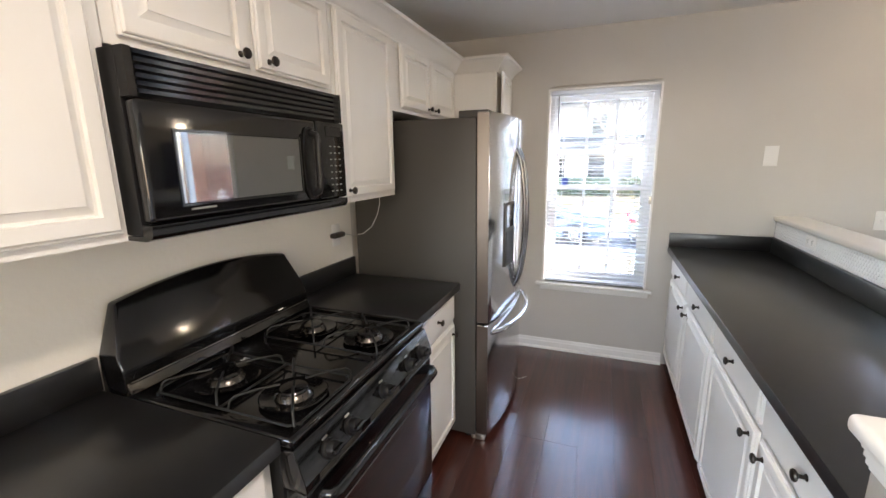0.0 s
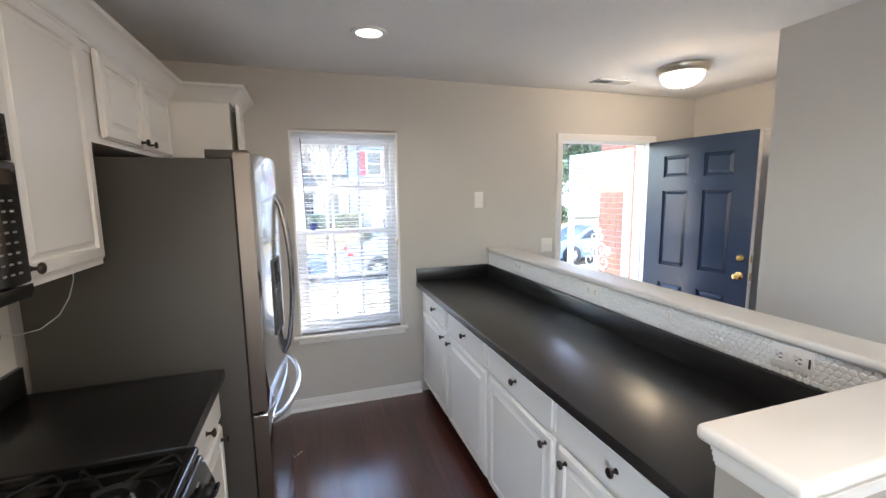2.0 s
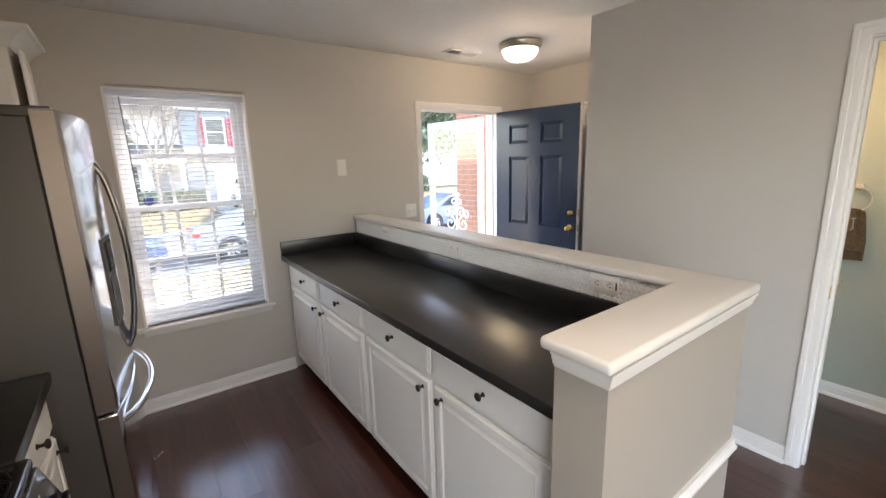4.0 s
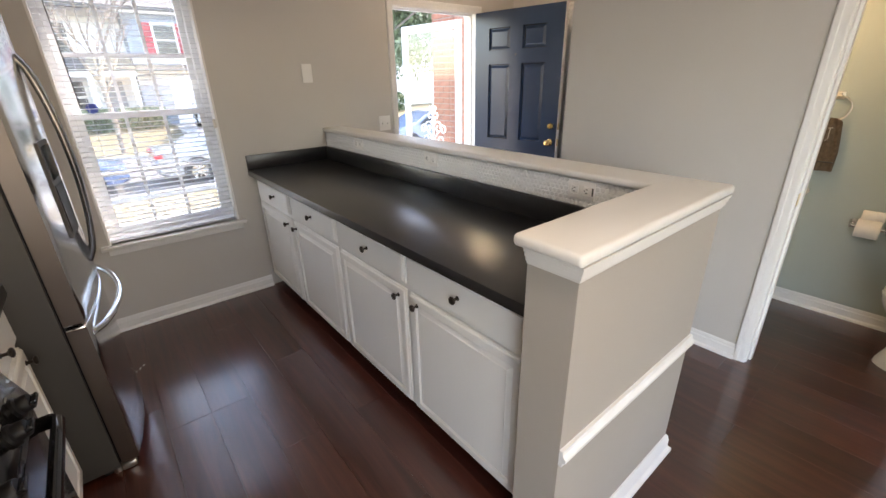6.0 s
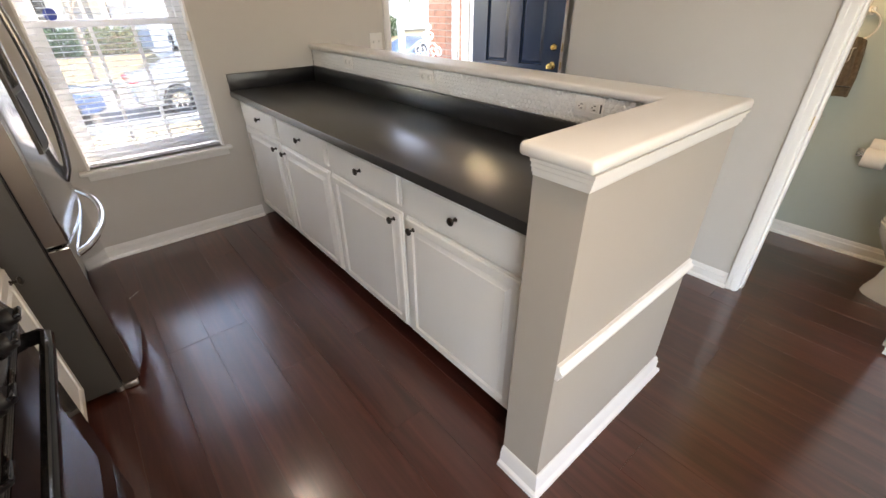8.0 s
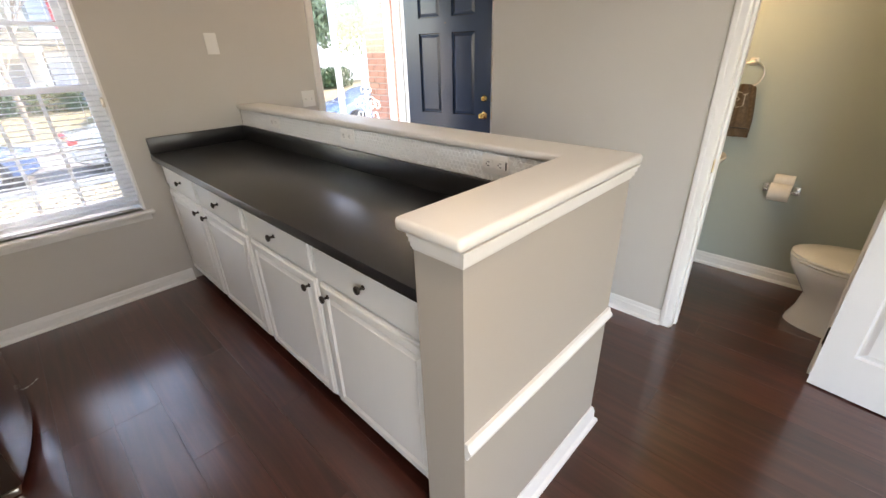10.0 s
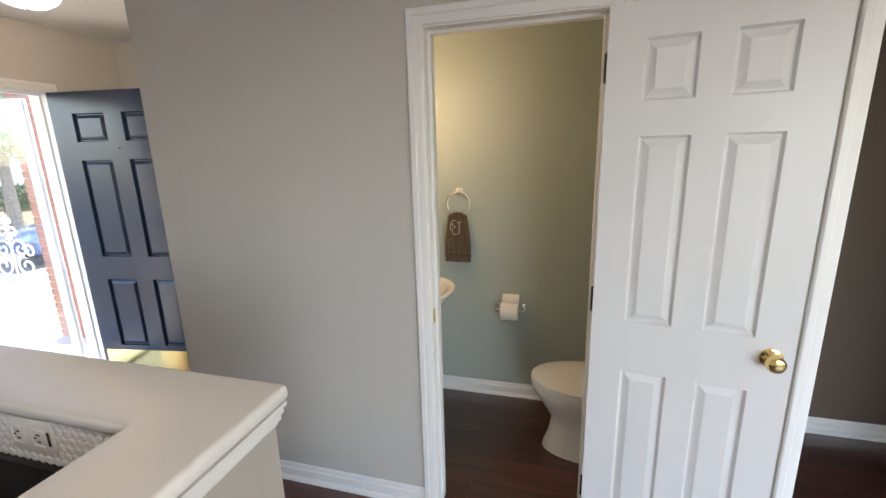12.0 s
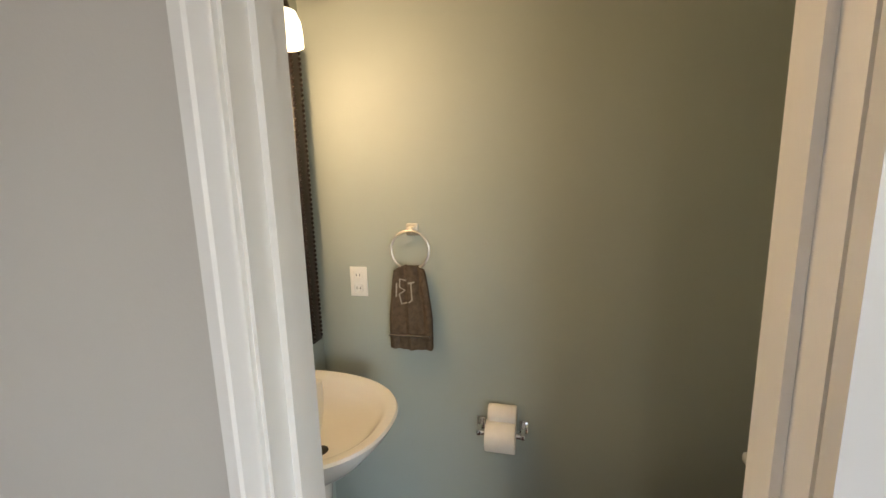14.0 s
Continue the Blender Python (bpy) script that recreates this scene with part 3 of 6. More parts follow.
def face_frame(x0, x1, y0, y1, z0, z1, rails=(), mullions=()):
    bm = bmesh.new()
    s = 0.034
    xm = (x0 + x1) / 2
    box(xm - 0.006, xm + 0.006, y0 + s, y1 - s, z0 + s, z1 - s, bm=bm)
    box(x0, x1, y0, y0 + s, z0, z1, bm=bm), box(x0, x1, y1 - s, y1, z0, z1, bm=bm)
    box(x0, x1, y0 + s, y1 - s, z0, z0 + s, bm=bm), box(x0, x1, y0 + s, y1 - s, z1 - s, z1, bm=bm)
    for r in rails:
        box(x0, x1, y0 + s, y1 - s, r - 0.017, r + 0.017, bm=bm)
    zs = [z0 + s] + [v for r in rails for v in (r - 0.017, r + 0.017)] + [z1 - s]
    for mu in mullions:
        for a, b in zip(zs[::2], zs[1::2]):
            box(x0, x1, mu - 0.017, mu + 0.017, a, b, bm=bm)
    return bm


def wall_cabinet(y0, y1, z0, z1, doors, label, depth_x=-0.762):
    """doors: (y0, y1, knob y, knob z)."""
    c = thing("wall_cabinet", label, "cabinet", (XL, (y0 + y1) / 2, z0), "white kitchen wall cabinets")
    part("body", carcass(XL + 0.001, depth_x - 0.02, y0 + 0.0005, y1 - 0.0005, z0, z1), M_CAB, c)
    mull = [(a[1] + b[0]) / 2 for a, b in zip(doors, doors[1:])]
    part("face_frame", face_frame(depth_x - 0.02, depth_x, y0 + 0.0005, y1 - 0.0005, z0, z1, (), mull), M_CAB, c)
    for a, b, ky, kz in doors:
        front(c, "door", 1, depth_x + 0.0205, a, b, z0 + 0.020, z1 - 0.012, (ky, kz) if ky else None, True, 0.055)
    return c


UB, UT = 1.372, 2.13
wall_cabinet(0.10, 0.842, UB, UT, [(0.125, 0.465, 0.43, 1.42), (0.48, 0.815, 0.51, 1.42)], "white painted wall cabinet with raised panel doors beside the microwave")
wall_cabinet(0.845, 1.648, 1.795, UT, [(0.872, 1.236, 1.195, 1.845), (1.262, 1.626, 1.305, 1.845)], "low white wall cabinet with two doors above the microwave")
wall_cabinet(1.651, 2.145, UB, UT, [(1.672, 2.122, 1.705, 1.425)], "tall white wall cabinet with one raised panel door")
wall_cabinet(2.148, 3.098, 1.79, UT, [(2.235, 2.610, 2.575, 1.835), (2.640, 3.035, 2.675, 1.835)], "low white wall cabinet with two doors above the fridge")
deep = thing("wall_cabinet", "deep white wall cabinet reaching out beyond the fridge", "cabinet", (XL, 3.2, 1.79), "white kitchen wall cabinets")
part("body", carcass(XL + 0.001, -0.486, 3.101, 3.515, 1.79, UT), M_CAB, deep)
part("face_frame", face_frame(-0.486, -0.466, 3.101, 3.515, 1.79, UT), M_CAB, deep)
ajar = pose(-0.442 + 0.385 * math.sin(radians(4)), 3.115, 1.80, 0, 0, 94)
part("door", turned(panel_front(0.385, UT - 0.012 - 1.80), ajar), M_CAB, deep, "white raised panel door, slightly ajar", 9)

# crown moulding along the tops
CROWN = [(0, 2.1185), (0.012, 2.1185), (0.014, 2.126), (0.022, 2.131), (0.028, 2.142), (0.046, 2.163), (0.072, 2.179), (0.080, 2.186), (0.092, 2.190), (0.096, 2.204), (0, 2.204)]
ring_profile([(-0.762, 0.10), (-0.762, 3.101), (-0.466, 3.101), (-0.466, 3.515)], CROWN, "trim_crown", M_CAB, "white crown moulding along the wall cabinets")
structure("trim_cabinet_tops", boxes((XL, -0.763, 0.10, 3.099, 2.1305, 2.140), (XL, -0.467, 3.102, 3.515, 2.1305, 2.140)), M_CAB, "white tops of the wall cabinets", "trim")


def base_cabinet(y0, y1, way, wall_x, face_x, doors, drawers, label, group):
    """face_x: the face frame's outer plane. doors and drawers: (y0, y1, knob y, knob z)."""
    c = thing("base_cabinet", label, "cabinet", (face_x, (y0 + y1) / 2, 0), group)
    a, b = sorted((wall_x, face_x - way * 0.02))
    part("body", carcass(a, b, y0 + 0.0005, y1 - 0.0005, 0.10, 0.874), M_CAB, c)
    f0, f1 = sorted((face_x - way * 0.02, face_x))
    mull = [(p[1] + q[0]) / 2 for p, q in zip(doors, doors[1:])]
    part("face_frame", face_frame(f0, f1, y0 + 0.0005, y1 - 0.0005, 0.10, 0.874, (0.712,), mull), M_CAB, c)
    # board in black, which paints in the shadow below the fronts
    k0, k1 = sorted((face_x - way * 0.075, face_x - way * 0.09))
    part("toe_kick", box(k0, k1, y0 + 0.001, y1 - 0.001, 0, 0.0995), M_BLACKMATT, c, "recessed toe kick, blackened for the shadow there")
    for p, q, ky, kz in doors:
        front(c, "door", way, face_x + way * 0.0205, p, q, 0.118, 0.700, (ky, kz))
    for p, q, ky, kz in drawers:
        front(c, "drawer", way, face_x + way * 0.0205, p, q, 0.724, 0.862, (ky, kz), False)
    return c


# peninsula: two units of two doors and two drawers
PF = 0.772
G1 = "white peninsula base cabinets"
base_cabinet(0.980, 2.254, -1, HX0 - 0.002, PF, [(1.035, 1.628, 1.575, 0.660), (1.660, 2.236, 1.705, 0.660)], [(1.035, 1.628, 1.333, 0.797), (1.660, 2.236, 1.945, 0.797)],
             "white base cabinet with two doors and two drawers", G1)
base_cabinet(2.257, 3.530, -1, HX0 - 0.002, PF, [(2.275, 2.862, 2.815, 0.660), (2.902, 3.478, 2.945, 0.660)], [(2.275, 2.862, 2.555, 0.797), (2.902, 3.478, 3.140, 0.797)],
             "white base cabinet with two doors, two drawers beside the window", G1)

# kitchen wall run
G2 = "white base cabinets beside the range"
base_cabinet(1.652, 2.185, 1, XL + 0.002, -0.462, [(1.675, 2.16, 2.115, 0.655)], [(1.675, 2.16, 1.915, 0.797)], "narrow white base cabinet between range and fridge", G2)
base_cabinet(0.10, 0.868, 1, XL + 0.002, -0.462, [(0.13, 0.475, 0.435, 0.655), (0.495, 0.842, 0.535, 0.655)], [(0.13, 0.475, 0.30, 0.797), (0.495, 0.842, 0.67, 0.797)], "white base cabinet next to the range", G2)


def worktop(name, outline, splashes, label):
    w = thing(name, label, "countertop", (*outline[0], 0.875))
    bm = prism(outline, 0.8755, 0.914, "z")
    bmesh.ops.bevel(bm, geom=[e for e in bm.edges if abs(e.verts[0].co.z - e.verts[1].co.z) < 1e-4 and e.verts[0].co.z > 0.9], offset=0.005, segments=2, profile=0.5, affect="EDGES")
    part("slab", bm, M_COUNTER, w)
    for s in splashes:
        part("backsplash", box(*s, 0.9145, 1.016, 0.003, 2), M_COUNTER, w)
    return w


worktop("countertop", [(0.726, 0.978), (HX0 - 0.001, 0.978), (HX0 - 0.001, YW - 0.001), (0.726, YW - 0.001)],
        [(HX0 - 0.020, HX0 - 0.001, 0.980, YW - 0.021), (0.728, HX0 - 0.001, YW - 0.020, YW - 0.001)], "long matt charcoal laminate countertop on the peninsula")
wt2 = worktop("countertop", [(XL + 0.001, 1.650), (-0.424, 1.650), (-0.424, 2.188), (XL + 0.001, 2.188)], [(XL + 0.001, XL + 0.020, 1.650, 2.188)], "short charcoal laminate countertop between range and fridge")
wt3 = worktop("countertop", [(XL + 0.001, 0.08), (-0.424, 0.08), (-0.424, 0.870), (XL + 0.001, 0.870)], [(XL + 0.001, XL + 0.020, 0.08, 0.870)], "charcoal laminate countertop next to the range")

# ---- fridge ----


def arc_front(y0, y1, x_edge, bulge, z0, z1, yc, half, depth=0.07, n=10):
    """A door whose face bows outward about yc, as one closed shell."""
    pts = []
    for k in range(n + 1):
        y = y0 + (y1 - y0) * k / n
        pts.append((x_edge + bulge * (1 - ((y - yc) / half) ** 2), y))
    out = [(x_edge - depth, y0)] + pts + [(x_edge - depth, y1)]
    bm = prism(out, z0, z1, "z")
    bmesh.ops.bevel(bm, geom=[e for e in bm.edges if e.calc_face_angle(0) > 0.9], offset=0.006, segments=2, profile=0.5, affect="EDGES")
    return bm


FY0, FY1, FXB, FXE = 2.196, 3.095, -0.335, -0.277
FYC, FYH = (FY0 + FY1) / 2, (FY1 - FY0) / 2
fr = thing("fridge", "stainless steel french door fridge with grey sides", "fridge", (-0.68, FYC, 0))
part("body", box(XL + 0.03, FXB - 0.006, FY0, FY1, 0.03, 1.742, 0.004), M_FRIDGESIDE, fr, "dark grey textured steel body")
for a in (FY0 + 0.003, FY1 - 0.103):
    part("hinge_cover", box(-0.43, FXE - 0.005, a, a + 0.10, 1.7425, 1.775, 0.004), M_FRIDGESIDE, fr)
part("base_grille", box(-0.40, FXB - 0.008, FY0 + 0.02, FY1 - 0.02, 0.004, 0.0295), M_BLACKMATT, fr)
for yy in (FY0 + 0.03, FY1 - 0.03):
    part("foot", tube((FXB - 0.02, yy, 0.0), (FXB - 0.02, yy, 0.03), 0.018), M_NICKEL, fr)
    part("roller_cover", box(FXB - 0.004, FXE - 0.012, yy - 0.028, yy + 0.028, 0.004, 0.036, 0.006), M_NICKEL, fr)
for ya, yb in ((FY0 + 0.001, FYC - 0.003), (FYC + 0.003, FY1 - 0.001)):
    part("door", arc_front(ya, yb, FXE, 0.058, 0.700, 1.768, FYC, FYH, FXE - FXB), M_STEEL, fr, "brushed stainless steel door")
part("freezer_drawer", arc_front(FY0 + 0.001, FY1 - 0.001, FXE, 0.058, 0.042, 0.690, FYC, FYH, FXE - FXB, 18), M_STEEL, fr, "brushed stainless steel freezer drawer")
# added strips that carry the dim reflection on the door edges
for z0, z1 in ((0.706, 1.762), (0.048, 0.684)):
    part("door_edge", box(FXB + 0.001, FXE + 0.002, FY0 - 0.0015, FY0 + 0.002, z0, z1, 0.0007, 1), M_DOOREDGE, fr, "steel door edge, taupe like the dim room it reflects")
part("gasket", box(FXB - 0.005, FXB + 0.001, FY0 + 0.01, FY1 - 0.01, 0.05, 1.76), M_BLACKMATT, fr)


# the default dark metal has the handles' dark reflection in its colour
def bowed_handle(parent, pts, r=0.012, metal=None, label="polished bow handle, darkened for what it reflects"):
    return part("handle", sweep(pts, r, 12), metal or M_DARKSTEEL, parent, label)


def fx(y):
    return FXE + 0.058 * (1 - ((y - FYC) / FYH) ** 2)


for yy in (FYC - 0.042, FYC + 0.042):
    x0 = fx(yy) - 0.006
    bowed_handle(fr, [(x0 + 0.058 * math.sin(math.pi * k / 18) ** 0.55, yy, 0.80 + 0.80 * k / 18) for k in range(19)])
bowed_handle(fr, [(fx(FYC + 0.40 * (k / 9 - 1)) - 0.004 + 0.060 * math.sin(math.pi * k / 18) ** 0.5, FYC + 0.40 * (k / 9 - 1), 0.635) for k in range(19)], 0.013, M_STEEL, "bright steel bow handle")
def dispenser_block(ya, yb, z0, z1, deep, proud):
    return prism([(fx(ya) - deep, ya), (fx(ya) + proud, ya), (fx(yb) + proud, yb), (fx(yb) - deep, yb)], z0, z1, "z")


disp = part("dispenser", dispenser_block(2.385, 2.545, 0.965, 1.315, 0.008, 0.006), M_FRIDGESIDE, fr, "grey water and ice dispenser surround")
part("dispenser_recess", dispenser_block(2.400, 2.530, 0.985, 1.160, -0.003, 0.0085), M_BLACKMATT, disp, "dark dispenser recess")
part("dispenser_panel", dispenser_block(2.400, 2.530, 1.180, 1.300, -0.003, 0.0085), M_DARKGLASS, disp, "dark control panel")

# ---- microwave over the range ----
MX, MY0, MY1, MZ0, MZ1 = -0.680, 0.827, 1.584, 1.372, 1.782
mw = thing("microwave", "black over the range microwave with a vent grille", "microwave", (-0.87, 1.24, MZ0))
part("body", box(XL + 0.002, MX - 0.03, MY0, MY1, MZ0 + 0.012, MZ1, 0.004), M_BLACKMATT, mw)
part("bottom_lip", prism([(XL + 0.03, MZ0 + 0.011), (XL + 0.03, MZ0 + 0.004), (MX - 0.02, MZ0), (MX - 0.002, MZ0 + 0.006), (MX + 0.004, MZ0 + 0.02), (MX + 0.004, MZ0 + 0.037), (MX - 0.029, MZ0 + 0.039), (MX - 0.029, MZ0 + 0.011)], MY0, MY1, "y"), M_BLACK, mw)
part("grille_frame", boxes((MX - 0.03, MX - 0.024, MY0 + 0.001, MY1 - 0.001, 1.682, MZ1 - 0.001), (MX - 0.024, MX - 0.002, MY0 + 0.001, MY0 + 0.018, 1.682, MZ1 - 0.001), (MX - 0.024, MX - 0.002, MY1 - 0.014, MY1 - 0.001, 1.682, MZ1 - 0.001)), M_BLACKMATT, mw)
for k in range(6):
    z = 1.690 + 0.0158 * k
    part("grille_slat", prism([(MX - 0.022, z + 0.004), (MX + 0.000, z), (MX + 0.001, z + 0.009), (MX - 0.022, z + 0.011)], MY0 + 0.019, MY1 - 0.015, "y"), M_BLACK, mw)
md = part("door", box(MX - 0.0295, MX + 0.006, MY0 + 0.002, 1.420, MZ0 + 0.040, 1.680, 0.012, 4), M_BLACK, mw, "gloss black microwave door")
WY0, WY1, WB, WT = 0.909, 1.327, 1.450, 1.615
part("door_window", box(MX + 0.004, MX + 0.0070, WY0, WY1, WB, WT, 0.001, 1), M_MESHGLASS, md, "dark mirrored door window")
part("window_border", boxes((MX + 0.005, MX + 0.0085, WY0 - 0.006, WY0 - 0.0005, WB - 0.006, WT + 0.006), (MX + 0.005, MX + 0.0085, WY1 + 0.0005, WY1 + 0.006, WB - 0.006, WT + 0.006), (MX + 0.005, MX + 0.0085, WY0, WY1, WB - 0.006, WB - 0.0005), (MX + 0.005, MX + 0.0085, WY0, WY1, WT + 0.0005, WT + 0.006)), M_BLACK, md)
oval = [(1.376 + 0.031 * math.copysign(abs(math.cos(q)) ** 0.8, math.cos(q)), 1.538 + 0.118 * math.copysign(abs(math.sin(q)) ** 0.62, math.sin(q))) for q in (2 * math.pi * k / 36 for k in range(36))]
cup = prism(oval, MX + 0.004, MX + 0.0125, "x")
cf = max((f for f in cup.faces if f.normal.x > 0.9 or f.normal.x < -0.9), key=lambda f: f.calc_center_median().x)
bmesh.ops.inset_individual(cup, faces=[cf], thickness=0.006, depth=0)
bmesh.ops.inset_individual(cup, faces=[cf], thickness=0.003, depth=-0.006)
part("handle_cup", cup, M_BLACKMATT, md, "oval black hollow behind the handle")
part("handle", sweep([(MX + 0.008, 1.386, 1.440), (MX + 0.028, 1.386, 1.447)] + [(MX + 0.033, 1.386, 1.460 + 0.155 * k / 4) for k in range(5)] + [(MX + 0.028, 1.386, 1.628), (MX + 0.008, 1.386, 1.635)], 0.010, 10, flat=1.3), M_BLACKMATT, md, "black upright door handle")
part("badge", box(MX + 0.006, MX + 0.0075, 0.925, 0.995, 1.434, 1.439), M_MARK, md, "small grey badge bar")
cp = part("control_panel", box(MX - 0.0295, MX + 0.005, 1.422, MY1 - 0.001, MZ0 + 0.040, 1.680, 0.006, 3), M_BLACK, mw)
part("display", box(MX + 0.004, MX + 0.0062, 1.470, 1.560, 1.630, 1.664, 0.001, 1), M_BLACK, cp)
for r in range(8):
    for c in range(3):
        yb, zb = 1.488 + 0.026 * c, 1.596 - 0.0225 * r
        part("button", box(MX + 0.0045, MX + 0.0062, yb, yb + 0.011, zb - 0.0022, zb + 0.0022), M_MARK, cp, "small grey key marking")

# ---- gas range ----
RY0, RY1, RXF = 0.874, 1.646, -0.385
rg = thing("gas_range", "black gas range with four burners and curved backguard", "stove", (-0.73, 1.26, 0))
part("body", box(XL + 0.03, RXF - 0.05, RY0 + 0.002, RY1 - 0.002, 0.03, 0.885, 0.004), M_BLACKMATT, rg)
for xx in (XL + 0.1, RXF - 0.1):
    for yy in (RY0 + 0.05, RY1 - 0.05):
        part("foot", tube((xx, yy, 0), (xx, yy, 0.032), 0.02), M_BLACKMATT, rg)
top = box(XL + 0.075, RXF - 0.01, RY0, RY1, 0.886, 0.914, 0.010, 3)
f = max((f for f in top.faces if f.normal.z > 0.9), key=lambda f: f.calc_area())
bmesh.ops.inset_individual(top, faces=[f], thickness=0.022, depth=0)
bmesh.ops.inset_individual(top, faces=[f], thickness=0.010, depth=-0.010)
part("cooktop", top, M_BLACK, rg, "gloss black enamel cooktop")
part("backguard_ledge", box(XL + 0.012, XL + 0.108, RY0, RY1, 0.905, 0.986, 0.004), M_BLACK, rg, "gloss black ledge below the backguard")
n = 16
guard = [(RY0, 0.9865), (RY0, 1.02)] + [(RY0 + 0.046 + (RY1 - RY0 - 0.092) * k / n, 1.160 + 0.034 * (1 - (2 * k / n - 1) ** 2)) for k in range(n + 1)] + [(RY1, 1.02), (RY1, 0.9865)]
bg = bmesh.new()
A = [bg.verts.new((XL + 0.012, y, z)) for y, z in guard]
B = [bg.verts.new((XL + 0.110 - 0.36 * (z - 0.9865), y, z)) for y, z in guard]
bg.faces.new(A), bg.faces.new(B)
for k in range(len(A)):
    bg.faces.new((A[k], A[(k + 1) % len(A)], B[(k + 1) % len(A)], B[k]))
bmesh.ops.recalc_face_normals(bg, faces=bg.faces)
bmesh.ops.bevel(bg, geom=[e for e in bg.edges if e.calc_face_angle(0) > 0.7 and max(v.co.z for v in e.verts) > 1.0], offset=0.009, segments=3, profile=0.5, affect="EDGES")
part("backguard", bg, M_BLACK, rg, "gloss black curved backguard")
part("backguard_trim", tube((XL + 0.113, RY0 + 0.012, 0.944), (XL + 0.113, RY1 - 0.012, 0.944), 0.004), M_DARKSTEEL, rg, "chrome trim strip")
part("backguard_foot", prism([(XL + 0.076, 0.9145), (XL + 0.125, 0.9145), (XL + 0.112, 0.945), (XL + 0.10, 0.952)], RY0 + 0.004, RY1 - 0.004, "y"), M_BLACK, rg)
panel = prism([(RXF - 0.05, 0.884), (RXF - 0.006, 0.884), (RXF + 0.022, 0.800), (RXF + 0.022, 0.775), (RXF - 0.05, 0.775)], RY0, RY1, "y")
bmesh.ops.bevel(panel, geom=[e for e in panel.edges], offset=0.004, segments=2, profile=0.5, affect="EDGES")
cpn = part("control_panel", panel, M_BLACK, rg, "gloss black front panel with five knobs")
tilt = math.degrees(math.atan2(0.028, 0.084))
for yy in (0.975, 1.075, 1.265, 1.448, 1.550):
    kb = part("knob", lathe([(0, 0), (0.027, 0), (0.026, 0.006), (0.021, 0.010), (0.0195, 0.026), (0.017, 0.029), (0, 0.029)], pose(RXF + 0.0135, yy, 0.826, 0, 90 - tilt, 0), 20), M_BLACKMATT, cpn, "round black control knob")
    part("grip", turned(box(-0.005, 0.005, -0.019, 0.019, 0.010, 0.040, 0.003), pose(RXF + 0.0135, yy, 0.826, 0, 90 - tilt, 0)), M_BLACK, kb)
    part("marking", turned(box(-0.034, -0.029, -0.010, 0.010, 0.0, 0.0012), pose(RXF + 0.0135, yy, 0.826, 0, 90 - tilt, 0)), M_NICKEL, cpn, "grey knob marking")
for k in range(3):
    for yc in (1.02, 1.26, 1.50):
        part("vent_slot", box(RXF + 0.021, RXF + 0.0235, yc - 0.095, yc + 0.095, 0.779 + 0.007 * k, 0.782 + 0.007 * k), M_FRIDGESIDE, cpn)
od = part("oven_door", box(RXF - 0.049, RXF + 0.018, RY0 + 0.004, RY1 - 0.004, 0.235, 0.770, 0.008, 3), M_BLACK, rg, "gloss black oven door")
part("oven_window", box(RXF + 0.0165, RXF + 0.0205, 1.00, 1.52, 0.36, 0.64, 0.002, 1), M_DARKGLASS, od)
part("handle", sweep([(RXF + 0.018, RY0 + 0.05, 0.735), (RXF + 0.050, RY0 + 0.055, 0.738)] + [(RXF + 0.060, RY0 + 0.07 + (RY1 - RY0 - 0.14) * k / 8, 0.740) for k in range(9)] + [(RXF + 0.050, RY1 - 0.055, 0.738), (RXF + 0.018, RY1 - 0.05, 0.735)], 0.013, 10, flat=1.5), M_BLACK, od, "black full width door handle")
part("drawer", box(RXF - 0.049, RXF + 0.014, RY0 + 0.004, RY1 - 0.004, 0.05, 0.228, 0.006, 2), M_BLACK, rg, "black storage drawer")


def burner(parent, x, y):
    at = Matrix.Translation((x, y, 0))
    bw = part("burner_bowl", lathe([(0.0, 0.9050), (0.040, 0.9050), (0.070, 0.9065), (0.088, 0.9125), (0.094, 0.9150), (0.090, 0.9165), (0.078, 0.9120), (0.055, 0.9085), (0, 0.9075)], at, 28), M_BLACK, parent, "black drip bowl")
    part("burner_head", lathe([(0, 0.9080), (0.050, 0.9080), (0.052, 0.912), (0.046, 0.922), (0.040, 0.9265), (0, 0.9265)], at, 28), M_ALU, bw, "dark aluminium burner head")
    part("burner_cap", lathe([(0, 0.9268), (0.038, 0.9268), (0.041, 0.930), (0.037, 0.9345), (0.020, 0.936), (0, 0.936)], at, 28), M_BLACK, bw, "black enamel burner cap")


